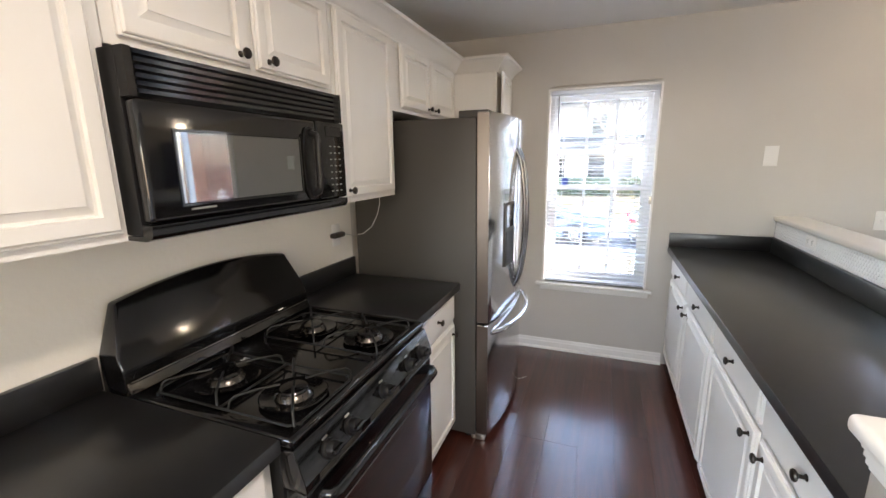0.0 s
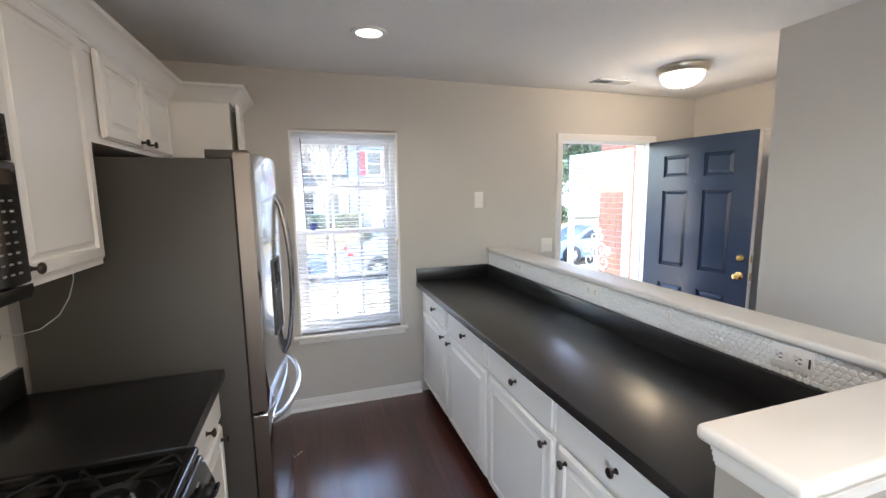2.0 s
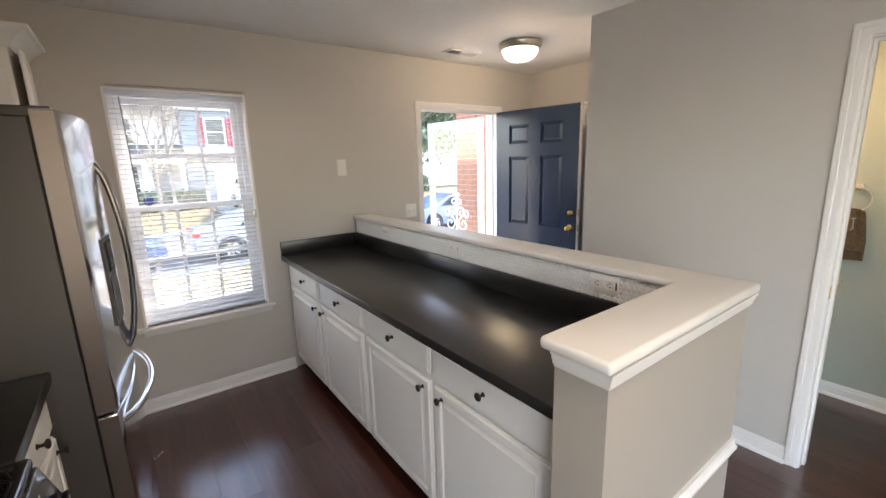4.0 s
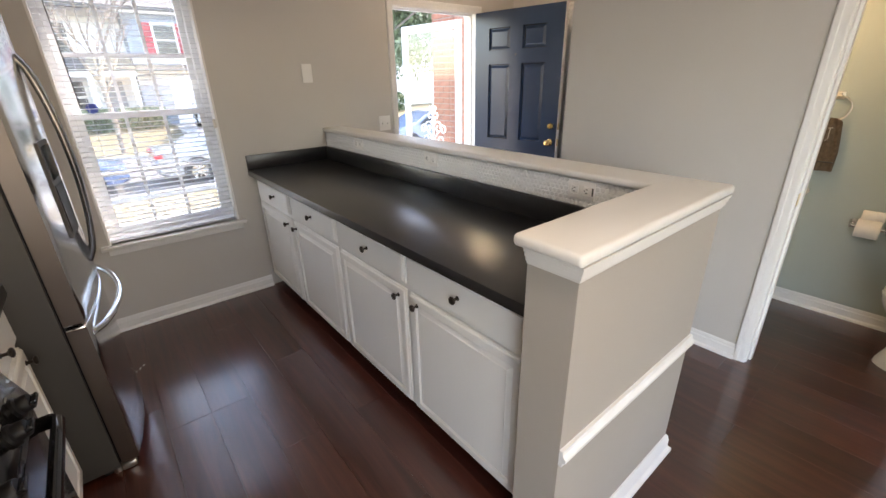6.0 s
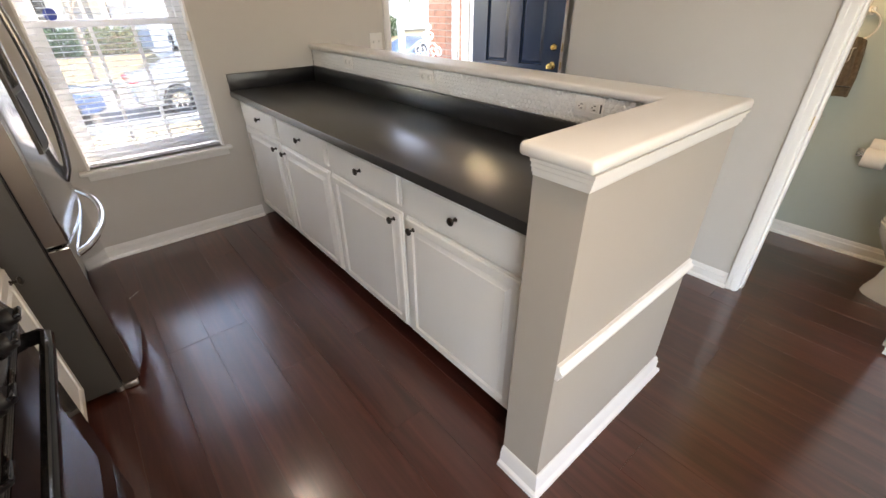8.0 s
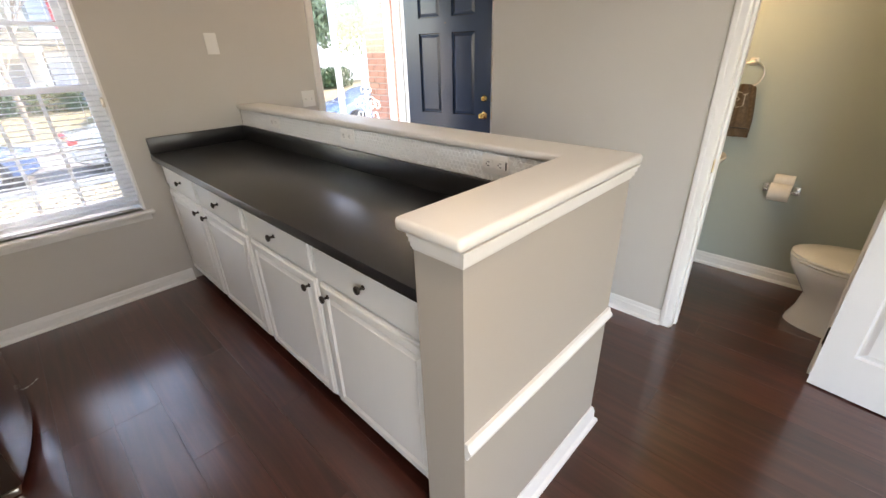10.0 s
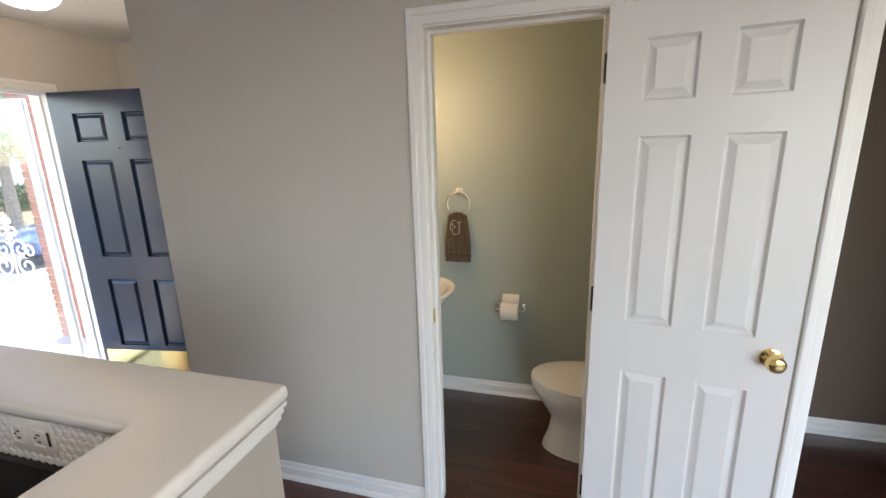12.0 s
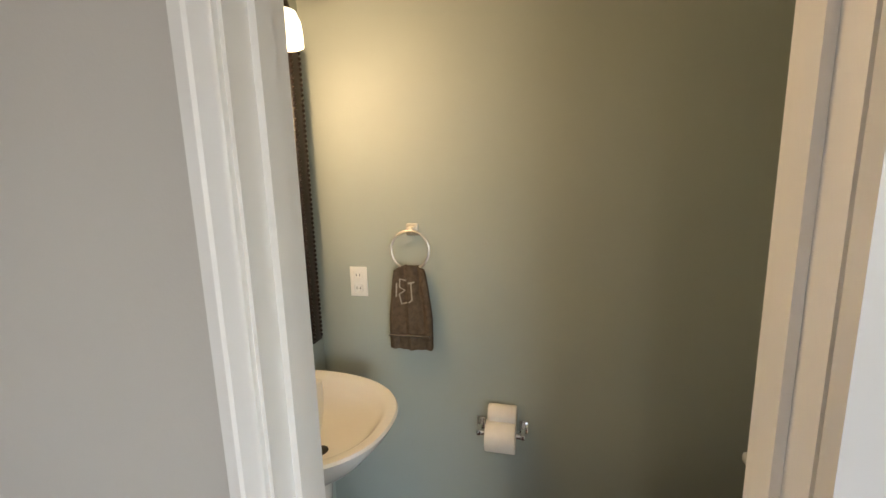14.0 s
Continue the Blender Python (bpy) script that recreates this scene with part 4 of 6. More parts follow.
def grate(parent, yc):
    """One wire grate over a front and a rear burner, its fingers rising towards each burner."""
    x0, x1, hw, r = -0.905, -0.415, 0.128, 0.0033
    cs = [(x0 + 0.02, yc - hw), (x1 - 0.02, yc - hw), (x1, yc - hw + 0.02), (x1, yc + hw - 0.02), (x1 - 0.02, yc + hw), (x0 + 0.02, yc + hw), (x0, yc + hw - 0.02), (x0, yc - hw + 0.02)]
    bm = sweep([(a, b, 0.9175) for a, b in cs], r, 6, True)
    sweep([((x0 + x1) / 2, yc - hw, 0.9175), ((x0 + x1) / 2, yc + hw, 0.9175)], r, 6, bm=bm)
    for bx in BURNER_X:
        for sx in (-1, 1):
            for sy in (-1, 1):
                ex, ey = bx + sx * 0.106, yc + sy * (hw - 0.003)
                sweep([(ex, ey, 0.917), (ex - sx * 0.004, ey - sy * 0.004, 0.940), (ex - sx * 0.012, ey - sy * 0.012, 0.9500), (bx + sx * 0.060, yc + sy * 0.072, 0.9535), (bx + sx * 0.022, yc + sy * 0.026, 0.9510)], r, 6, bm=bm)
    for a, b in cs[::2]:
        tube((a, b, 0.9045), (a, b, 0.9175), 0.006, seg=8, bm=bm)
    part("grate", bm, M_IRON, parent, "black wire pan grate over two burners")


BURNER_X = (-0.525, -0.775)
for by in (1.040, 1.440):
    for bx in BURNER_X:
        burner(rg, bx, by)
    grate(rg, by)

# wall socket with a plugged-in cord near the fridge
sk = thing("wall_outlet", "white wall outlet with a dark plug in it", "outlet", (XL, 2.04, 1.14))
part("plate", box(XL, XL + 0.005, 2.005, 2.075, 1.105, 1.220, 0.002), M_PLASTIC, sk)
pl = thing("power_cord", "dark plug with a thin pale cord running to the fridge", "cord", (XL, 1.96, 1.16))
part("plug", turned(box(-0.018, 0.018, -0.045, 0.045, -0.013, 0.013, 0.006), pose(XL + 0.024, 2.025, 1.165)), M_MIRRORFRAME, pl, "brown plug body")
part("cord", sweep([(XL + 0.03, 2.07, 1.165), (XL + 0.06, 2.11, 1.152), (XL + 0.11, 2.135, 1.158), (XL + 0.165, 2.140, 1.20), (XL + 0.20, 2.138, 1.26), (XL + 0.22, 2.135, 1.32), (XL + 0.225, 2.130, 1.371)], 0.0019, 8), M_GROUT, pl)

for ob in scene.objects:
    if not ob.parent and ob.name.split(".")[0] in ("wall_cabinet", "fridge", "microwave", "gas_range", "wall_outlet", "power_cord", "trim_crown", "trim_cabinet_tops") or ob.get("group", "") == G2:
        ob.location += RUN
for ob in (wt2, wt3):
    ob.location += RUN
XL = XW

# ---- window with its blind ----
WX0, WX1, WZ0, WZ1 = WIN
win = structure("window_1", boxes((WX0 - 0.001, WX0 + 0.012, YW - 0.004, YW + 0.15, WZ0, WZ1), (WX1 - 0.012, WX1 + 0.001, YW - 0.004, YW + 0.15, WZ0, WZ1), (WX0 + 0.012, WX1 - 0.012, YW - 0.004, YW + 0.15, WZ1 - 0.012, WZ1 + 0.001)),
                M_TRIM, "white double hung window with grilles and an open blind", "window")
part("window_frame", boxes((WX0 + 0.012, WX0 + 0.045, YW + 0.075, YW + 0.14, WZ0 + 0.02, WZ1 - 0.012), (WX1 - 0.045, WX1 - 0.012, YW + 0.075, YW + 0.14, WZ0 + 0.02, WZ1 - 0.012),
                           (WX0 + 0.045, WX1 - 0.045, YW + 0.075, YW + 0.14, WZ1 - 0.045, WZ1 - 0.012), (WX0 + 0.045, WX1 - 0.045, YW + 0.075, YW + 0.14, WZ0 + 0.02, WZ0 + 0.055)), M_VINYL, win)
part("window_sill", box(WX0 - 0.045, WX1 + 0.040, YW - 0.048, YW + 0.074, WZ0 - 0.022, WZ0, 0.006), M_TRIM, win, "white sill board")
part("apron", box(WX0 - 0.012, WX1 + 0.02, YW - 0.014, YW - 0.001, WZ0 - 0.064, WZ0 - 0.0225, 0.004), M_TRIM, win)
ZM = 1.325


def sash(z0, z1, y0, y1):
    s = 0.034
    x0, x1 = WX0 + 0.046, WX1 - 0.046
    sh = part("sash", boxes((x0, x0 + s, y0, y1, z0, z1), (x1 - s, x1, y0, y1, z0, z1), (x0 + s, x1 - s, y0, y1, z0, z0 + s), (x0 + s, x1 - s, y0, y1, z1 - s, z1)), M_VINYL, win)
    g0, g1 = x0 + s, x1 - s
    for k in (1, 2):
        xm = g0 + (g1 - g0) * k / 3
        part("muntin", box(xm - 0.009, xm + 0.009, (y0 + y1) / 2 - 0.008, (y0 + y1) / 2 + 0.008, z0 + s, z1 - s), M_VINYL, sh)
    zm = (z0 + z1) / 2
    for k in range(3):
        a, b = g0 + (g1 - g0) * k / 3 + (0.0095 if k else 0), g0 + (g1 - g0) * (k + 1) / 3 - (0.0095 if k < 2 else 0)
        part("muntin", box(a, b, (y0 + y1) / 2 - 0.008, (y0 + y1) / 2 + 0.008, zm - 0.009, zm + 0.009), M_VINYL, sh)
    p = part("pane", box(g0, g1, (y0 + y1) / 2 + 0.010, (y0 + y1) / 2 + 0.014, z0 + s, z1 - s), M_HAZED, sh, "glass pane with a faint veil of glare mixed in")
    p.visible_shadow = False
    return sh


sash(ZM - 0.018, WZ1 - 0.046, YW + 0.112, YW + 0.138)
sash(WZ0 + 0.056, ZM + 0.018, YW + 0.080, YW + 0.106)
part("sash_lock", box(0.19, 0.23, YW + 0.066, YW + 0.079, ZM + 0.006, ZM + 0.02, 0.003), M_PLASTIC, win)
single("sticker", tube((WX0 + 0.135, YW + 0.078, ZM + 0.045), (WX0 + 0.135, YW + 0.0795, ZM + 0.045), 0.030, seg=8), M_STICKER, "blue octagonal security sticker on the window glass", "sticker")

bl = thing("window_blind", "lowered white horizontal blind with its slats open", "blind", (0.21, YW + 0.03, WZ1))
part("headrail", box(WX0 + 0.014, WX1 - 0.014, YW + 0.012, YW + 0.040, WZ1 - 0.044, WZ1 - 0.0125, 0.003), M_SLAT, bl)
SLW = (WX1 - WX0 - 0.036) / 2
n_slat = 48
zs0, zs1 = WZ0 + 0.035, WZ1 - 0.06
slat_bm = bmesh.new()
rows = [[slat_bm.verts.new((sx * SLW, -0.0125 + 0.025 * k / 4, 0.0018 * (1 - (k / 2 - 1) ** 2) + dz)) for k in range(5)] for dz in (0, 0.0007) for sx in (-1, 1)]
for a, b in ((rows[0], rows[1]), (rows[2], rows[3])):
    for k in range(4):
        slat_bm.faces.new((a[k], a[k + 1], b[k + 1], b[k]))
for k in (0, 4):
    slat_bm.faces.new((rows[0][k], rows[1][k], rows[3][k], rows[2][k]))
slat_me = mesh_of("slat", slat_bm, M_SLAT)
for k in range(n_slat):
    s = new("slat", slat_me)
    s.parent = bl
    s.location = Vector(((WX0 + WX1) / 2, YW + 0.030, zs0 + (zs1 - zs0) * k / (n_slat - 1))) - ORIGIN[bl.name]
    s.rotation_euler = (radians(7 + 2.0 * random.uniform(-1, 1)), radians(random.uniform(-0.15, 0.15)), 0)
part("bottom_rail", box(WX0 + 0.018, WX1 - 0.018, YW + 0.018, YW + 0.042, WZ0 + 0.006, WZ0 + 0.022, 0.003), M_SLAT, bl)
for xx in (WX0 + 0.12, WX1 - 0.12):
    for yy in (YW + 0.0165, YW + 0.0435):
        part("ladder_cord", tube((xx, yy, WZ0 + 0.02), (xx, yy, WZ1 - 0.045), 0.0008, seg=5), M_SLAT, bl)
part("tilt_wand", tube((WX0 + 0.085, YW + 0.010, 1.38), (WX0 + 0.075, YW + 0.012, WZ1 - 0.05), 0.003, seg=6), M_FRIDGESIDE, bl, "thin grey tilt wand")
br = thing("blind_bracket", "small metal blind hold-down bracket on the window jamb", "bracket", (WX1 - 0.02, YW, 1.24))
part("bracket", box(WX1 - 0.030, WX1 - 0.0125, YW - 0.004, YW + 0.012, 1.215, 1.270, 0.003), M_NICKEL, br)
rod = thing("curtain_rail", "thin metal curtain rail above the window", "curtain rail", (0.21, YW, 2.06))
part("rail", tube((WX0 + 0.02, YW - 0.014, WZ1 + 0.014), (WX1 - 0.01, YW - 0.014, WZ1 + 0.014), 0.0045, seg=8), M_NICKEL, rod)
for xx in (WX0 + 0.06, WX1 - 0.05):
    part("hook", box(xx - 0.004, xx + 0.004, YW - 0.018, YW - 0.0005, WZ1 + 0.005, WZ1 + 0.024, 0.001, 1), M_NICKEL, rod)

# ---- six panel doors ----


def six_panel(w, h, t, stile, mid, rails, sunk=0.014):
    """Leaf along +x from its hinge edge, faces at y=0 and y=t. rails: z of the panel rows."""
    p = (w - 2 * stile - mid) / 2
    xs = [0, stile, stile + p, stile + p + mid, w - stile, w]
    zs = [0] + [v for r in rails for v in r] + [h]
    bm = bmesh.new()
    grid = {}
    for side, y in ((0, 0.0), (1, t)):
        for i, x in enumerate(xs):
            for j, z in enumerate(zs):
                grid[side, i, j] = bm.verts.new((x, y, z))
    panels = []
    for side in (0, 1):
        for i in range(5):
            for j in range(len(zs) - 1):
                q = [grid[side, i, j], grid[side, i + 1, j], grid[side, i + 1, j + 1], grid[side, i, j + 1]]
                f = bm.faces.new(q if side == 0 else q[::-1])
                if i in (1, 3) and j % 2 == 1:
                    panels.append(f)
    nz = len(zs) - 1
    for i in range(5):
        for j in (0, nz):
            bm.faces.new((grid[0, i, j], grid[1, i, j], grid[1, i + 1, j], grid[0, i + 1, j]))
    for j in range(nz):
        for i in (0, 5):
            bm.faces.new((grid[0, i, j], grid[0, i, j + 1], grid[1, i, j + 1], grid[1, i, j]))
    bmesh.ops.recalc_face_normals(bm, faces=bm.faces)
    bmesh.ops.inset_individual(bm, faces=panels, thickness=0.010, depth=-sunk)
    bmesh.ops.inset_individual(bm, faces=panels, thickness=0.007, depth=0)
    bmesh.ops.inset_individual(bm, faces=panels, thickness=0.030, depth=sunk - 0.002)
    return bm


KNOBBALL = [(0, 0), (0.032, 0), (0.031, 0.005), (0.020, 0.009), (0.013, 0.013), (0.012, 0.026), (0.020, 0.033), (0.0265, 0.042), (0.0265, 0.052), (0.021, 0.060), (0.010, 0.063), (0, 0.0635)]
# the bathroom door, folded back almost against the partition
BA = 8.0
bdoor = structure("door_1", six_panel(0.590, 2.0, 0.032, 0.106, 0.088, ((0.21, 0.80), (0.985, 1.61), (1.715, 1.895))), M_DOORPAINT, "white six panel interior door standing wide open", "door", 9)
bdoor.matrix_basis = pose(2.361, 0.188, 0.008, 0, 0, 270 - BA)
for s, y in ((1, 0.032), (-1, 0.0)):
    part("door_knob", lathe(KNOBBALL, pose(0.532, y, 0.925, -90 * s, 0, 0), 24), M_BRASS, bdoor, "polished brass knob")
part("latch_plate", box(0.5895, 0.5915, 0.005, 0.027, 0.895, 0.955), M_BRASS, bdoor)
for z in (0.20, 1.0, 1.78):
    hg = part("hinge", tube((-0.004, 0.034, z), (-0.004, 0.034, z + 0.09), 0.006, seg=10), M_BRONZE, bdoor, "bronze hinge")
    part("hinge_leaf", box(-0.0022, -0.0002, 0.002, 0.031, z, z + 0.09), M_BRONZE, hg)
strike = thing("strike_plate", "small metal strike plate on the bathroom door frame", "strike plate", (XP + 0.02, BD[1] - 0.02, 0.925))
part("plate", box(XP + 0.006, XP + 0.036, BD[1] - 0.0205, BD[1] - 0.0182, 0.895, 0.958, 0.001, 1), M_BRASS, strike)
strike2 = thing("strike_plate", "small metal strike plate on the side door frame", "strike plate", (XP + 0.02, HD[1] - 0.02, 0.925))
part("plate", box(XP + 0.006, XP + 0.036, HD[1] - 0.0205, HD[1] - 0.0182, 0.895, 0.958, 0.001, 1), M_BRASS, strike2)

# the front door, open inwards
fdoor = structure("door_2", six_panel(0.90, 2.015, 0.044, 0.158, 0.125, ((0.25, 0.757), (0.922, 1.581), (1.700, 1.880)), 0.017), M_NAVY, "navy blue six panel front door standing open", "door", 9)
fdoor.matrix_basis = pose(2.945, 3.545, 0.012, 0, 0, 270 + 8.5)
part("latch_edge", box(0.8995, 0.9025, 0.001, 0.043, 0, 2.015), M_TRIM, fdoor, "white painted edge of the door")
for z, prof in ((0.925, KNOBBALL), (1.065, [(0, 0), (0.030, 0), (0.029, 0.006), (0.022, 0.014), (0.020, 0.020), (0, 0.021)])):
    part("door_knob" if z < 1 else "deadbolt", lathe(prof, pose(0.838, 0.0, z, 90, 0, 0), 24), M_BRASS, fdoor, "polished brass hardware")
    part("latch_plate", box(0.902, 0.904, 0.010, 0.034, z - 0.03, z + 0.03), M_BRASS, fdoor)
part("deadbolt_turn", box(0.833, 0.843, -0.034, -0.020, 1.047, 1.083, 0.003), M_BRASS, fdoor)
part("kick_plate", box(0.03, 0.87, -0.0025, -0.0005, 0.02, 0.215), M_BRASS, fdoor, "polished brass kick plate")
part("peephole", tube((0.45, -0.004, 1.655), (0.45, 0.002, 1.655), 0.006, seg=12), M_BRONZE, fdoor)
part("door_sweep", box(0.01, 0.89, -0.006, -0.0005, 0.0, 0.018), M_TRIM, fdoor, "white door sweep")

# the closed closet door in the foyer
cdoor = structure("door_3", six_panel(0.690, 2.02, 0.010, 0.106, 0.088, ((0.21, 0.80), (0.985, 1.61), (1.715, 1.895)), 0.004), M_DOORPAINT, "white closed closet door in the foyer", "door", 9)
cdoor.matrix_basis = pose(XF - 0.0005, 2.25, 0.008, 0, 0, 90)

# storm door, swung outwards
SA = 84
sd = thing("storm_door", "white aluminium storm door with a scroll ornament, swung outwards", "storm door", m=pose(2.925, YW + 0.175, 0.03, 0, 0, 180 - SA))
W, H, s = 0.86, 1.97, 0.072
part("frame", boxes((0, s, -0.016, 0.016, 0, H, 0.004), (W - s, W, -0.016, 0.016, 0, H, 0.004), (s, W - s, -0.016, 0.016, H - s, H, 0.004), (s, W - s, -0.016, 0.016, 0, 0.20, 0.004)), M_VINYL, sd)
p = part("pane", box(s, W - s, -0.003, 0.002, 0.20, H - s), M_GLASS, sd, "clear full height glass")
p.visible_shadow = False


def spiral(cx, cz, r0, r1, a0, a1, n=22):
    return [(cx + (r0 + (r1 - r0) * k / n) * math.cos(radians(a0 + (a1 - a0) * k / n)), -0.012, cz + (r0 + (r1 - r0) * k / n) * math.sin(radians(a0 + (a1 - a0) * k / n))) for k in range(n + 1)]


orn = bmesh.new()
for sx in (-1, 1):
    for cx, cz, r0, r1, a0, a1 in ((0.075, 0.95, 0.075, 0.018, 200, -250), (0.105, 0.82, 0.085, 0.02, 100, 560), (0.06, 0.69, 0.065, 0.015, 40, 520), (0.045, 1.07, 0.05, 0.012, 250, -180), (0.15, 0.93, 0.055, 0.012, 160, -240), (0.03, 1.15, 0.035, 0.01, 260, -90)):
        pts = spiral(cx, cz, r0, r1, a0, a1)
        sweep([(W / 2 + sx * x, y, z) for x, y, z in pts], 0.0075, 6, bm=orn)
sweep([(W / 2, -0.012, 0.60), (W / 2, -0.012, 1.22)], 0.0075, 6, bm=orn)
part("scroll_ornament", orn, M_VINYL, sd, "white scrolled ornament")
part("handle", sweep([(W - 0.035, -0.016, 0.96), (W - 0.035, -0.05, 0.97), (W - 0.035, -0.05, 1.06), (W - 0.035, -0.016, 1.07)], 0.007, 8), M_NICKEL, sd)
part("closer", tube((0.05, -0.03, 1.86), (0.42, -0.03, 1.86), 0.014, seg=12), M_NICKEL, sd)

# ---- ceiling and wall fittings ----
dl = thing("downlight", "recessed ceiling downlight with a white ring, lit", "ceiling light", (0.302, 2.75, CEIL))
part("ring", lathe([(0.068, CEIL - 0.001), (0.095, CEIL - 0.001), (0.092, CEIL - 0.008), (0.070, CEIL - 0.010)], Matrix.Translation((0.302, 2.75, 0)), 32), M_TRIM, dl)
part("lens", lathe([(0, CEIL - 0.004), (0.068, CEIL - 0.004), (0.068, CEIL - 0.001), (0, CEIL - 0.001)], Matrix.Translation((0.302, 2.75, 0)), 32), M_DOWN, dl, "bright frosted lens")
# unseen fixtures, added over the kitchen and hall lamps
for x, y in ((0.302, 0.42), (1.30, -1.9)):
    copy_thing(dl, pose(x, y, CEIL))
fl = thing("flush_light", "flush dome ceiling light with a nickel rim, lit", "ceiling light", (2.47, 2.79, CEIL))
part("rim", lathe([(0, CEIL), (0.158, CEIL), (0.166, CEIL - 0.012), (0.162, CEIL - 0.034), (0.146, CEIL - 0.050), (0.130, CEIL - 0.050), (0.0, CEIL - 0.040)], Matrix.Translation((2.47, 2.79, 0)), 40), M_NICKEL, fl, "satin nickel rim")
part("dome", lathe([(0.138, CEIL - 0.050), (0.135, CEIL - 0.070), (0.118, CEIL - 0.098), (0.082, CEIL - 0.122), (0.036, CEIL - 0.134), (0, CEIL - 0.136)], Matrix.Translation((2.47, 2.79, 0)), 40), M_LAMPGLASS, fl, "frosted white glass dome")
part("finial", lathe([(0, CEIL - 0.152), (0.007, CEIL - 0.148), (0.009, CEIL - 0.142), (0.005, CEIL - 0.136), (0, CEIL - 0.135)], Matrix.Translation((2.47, 2.79, 0)), 12), M_NICKEL, fl)
fl.children[1].visible_shadow = False
vt = thing("ceiling_vent", "white slatted ceiling air vent", "vent", (2.25, 3.23, CEIL))
part("frame", boxes((2.09, 2.41, 3.165, 3.185, CEIL - 0.008, CEIL), (2.09, 2.41, 3.275, 3.295, CEIL - 0.008, CEIL), (2.09, 2.11, 3.185, 3.275, CEIL - 0.008, CEIL), (2.39, 2.41, 3.185, 3.275, CEIL - 0.008, CEIL)), M_TRIM, vt)
part("backing", box(2.11, 2.39, 3.185, 3.275, CEIL - 0.002, CEIL - 0.0005), M_SLOT, vt, "dark duct opening")
for k in range(11):
    xx = 2.122 + 0.0255 * k
    part("slat", turned(box(-0.010, 0.010, -0.045, 0.045, -0.0008, 0.0008), pose(xx, 3.23, CEIL - 0.007, 0, -35 if k < 5 else 35, 0)), M_TRIM, vt)


def plate_y(name, label, cat, x0, x1, z0, z1, kind):
    t = thing(name, label, cat, ((x0 + x1) / 2, YW, z0))
    pl = part("plate", box(x0, x1, YW - 0.006, YW, z0, z1, 0.002), M_PLASTIC, t)
    if kind == "switches":
        for f in (0.28, 0.72):
            xm, zm = x0 + (x1 - x0) * f, (z0 + z1) / 2
            part("toggle", turned(box(-0.005, 0.005, -0.012, 0.0, -0.010, 0.010, 0.002), pose(xm, YW - 0.006, zm, 20)), M_PLASTIC, pl)
    return t


plate_y("wall_plate", "plain white blank wall plate by the window", "wall plate", 1.222, 1.298, 1.478, 1.604, "blank")
plate_y("light_switch", "white double toggle light switch by the front door", "light switch", 1.835, 1.945, 1.085, 1.203, "switches")

# outlets in the tiled strip


def outlet_tile(y):
    t = thing("wall_outlet", "white double outlet set sideways in the tiled strip", "outlet", (HX0, y, 1.047), "outlets in the tiled strip")
    X = HX0 - 0.0085
    pl = part("plate", box(X - 0.006, X, y - 0.058, y + 0.058, 1.047, 1.117, 0.002), M_PLASTIC, t)
    for d in (-0.027, 0.027):
        rc = part("receptacle", box(X - 0.0085, X - 0.0055, y + d - 0.0165, y + d + 0.0165, 1.0655, 1.0985, 0.004), M_PLASTIC, pl)
        for e in (-0.007, 0.007):
            part("slot", box(X - 0.0092, X - 0.0080, y + d - 0.004, y + d + 0.005, 1.082 + e - 0.0016, 1.082 + e + 0.0016), M_SLOT, rc)
        part("slot", tube((X - 0.0092, y + d + 0.010, 1.082), (X - 0.0080, y + d + 0.010, 1.082), 0.0025, seg=8), M_SLOT, rc)
    return t


near_outlet, *_ = [outlet_tile(yy) for yy in (1.267, 2.207, 3.007)]
part("test_button", box(HX0 - 0.0165, HX0 - 0.0140, 1.267 - 0.0535, 1.267 - 0.0475, 1.067, 1.097, 0.001, 1), M_SLOT, near_outlet, "dark test button")

# ---- bathroom ----
to = thing("toilet", "white porcelain toilet with closed lid", "toilet", m=pose(2.945, -0.315, 0) @ Matrix.Diagonal((1, 1, 0.965, 1)))


def loft(rings, bm=None, cap=True):
    bm = bm or bmesh.new()
    V = [[bm.verts.new(p) for p in r] for r in rings]
    n = len(V[0])
    for a, b in zip(V, V[1:]):
        for k in range(n):
            bm.faces.new((a[k], a[(k + 1) % n], b[(k + 1) % n], b[k]))
    if cap:
        bm.faces.new(V[0]), bm.faces.new(V[-1])
    bmesh.ops.recalc_face_normals(bm, faces=bm.faces)
    return bm


def egg(yc, rx, back, fore, z, n=32):
    """An oval, longer towards +y."""
    return [(rx * math.cos(2 * math.pi * k / n), yc + (fore if math.sin(2 * math.pi * k / n) > 0 else back) * math.sin(2 * math.pi * k / n), z) for k in range(n)]


part("bowl", loft([egg(0.40, 0.124, 0.20, 0.272, 0.0), egg(0.40, 0.120, 0.20, 0.268, 0.03), egg(0.40, 0.106, 0.19, 0.242, 0.10), egg(0.41, 0.102, 0.20, 0.218, 0.19), egg(0.43, 0.135, 0.22, 0.245, 0.27), egg(0.445, 0.170, 0.23, 0.272, 0.34), egg(0.45, 0.182, 0.235, 0.285, 0.385), egg(0.45, 0.182, 0.235, 0.285, 0.402), egg(0.45, 0.165, 0.22, 0.268, 0.406)]), M_PORCELAIN, to)
part("seat", loft([egg(0.45, 0.170, 0.22, 0.272, 0.4065), egg(0.45, 0.187, 0.235, 0.291, 0.410), egg(0.45, 0.187, 0.235, 0.291, 0.420), egg(0.45, 0.178, 0.23, 0.283, 0.424)]), M_PORCELAIN, to)
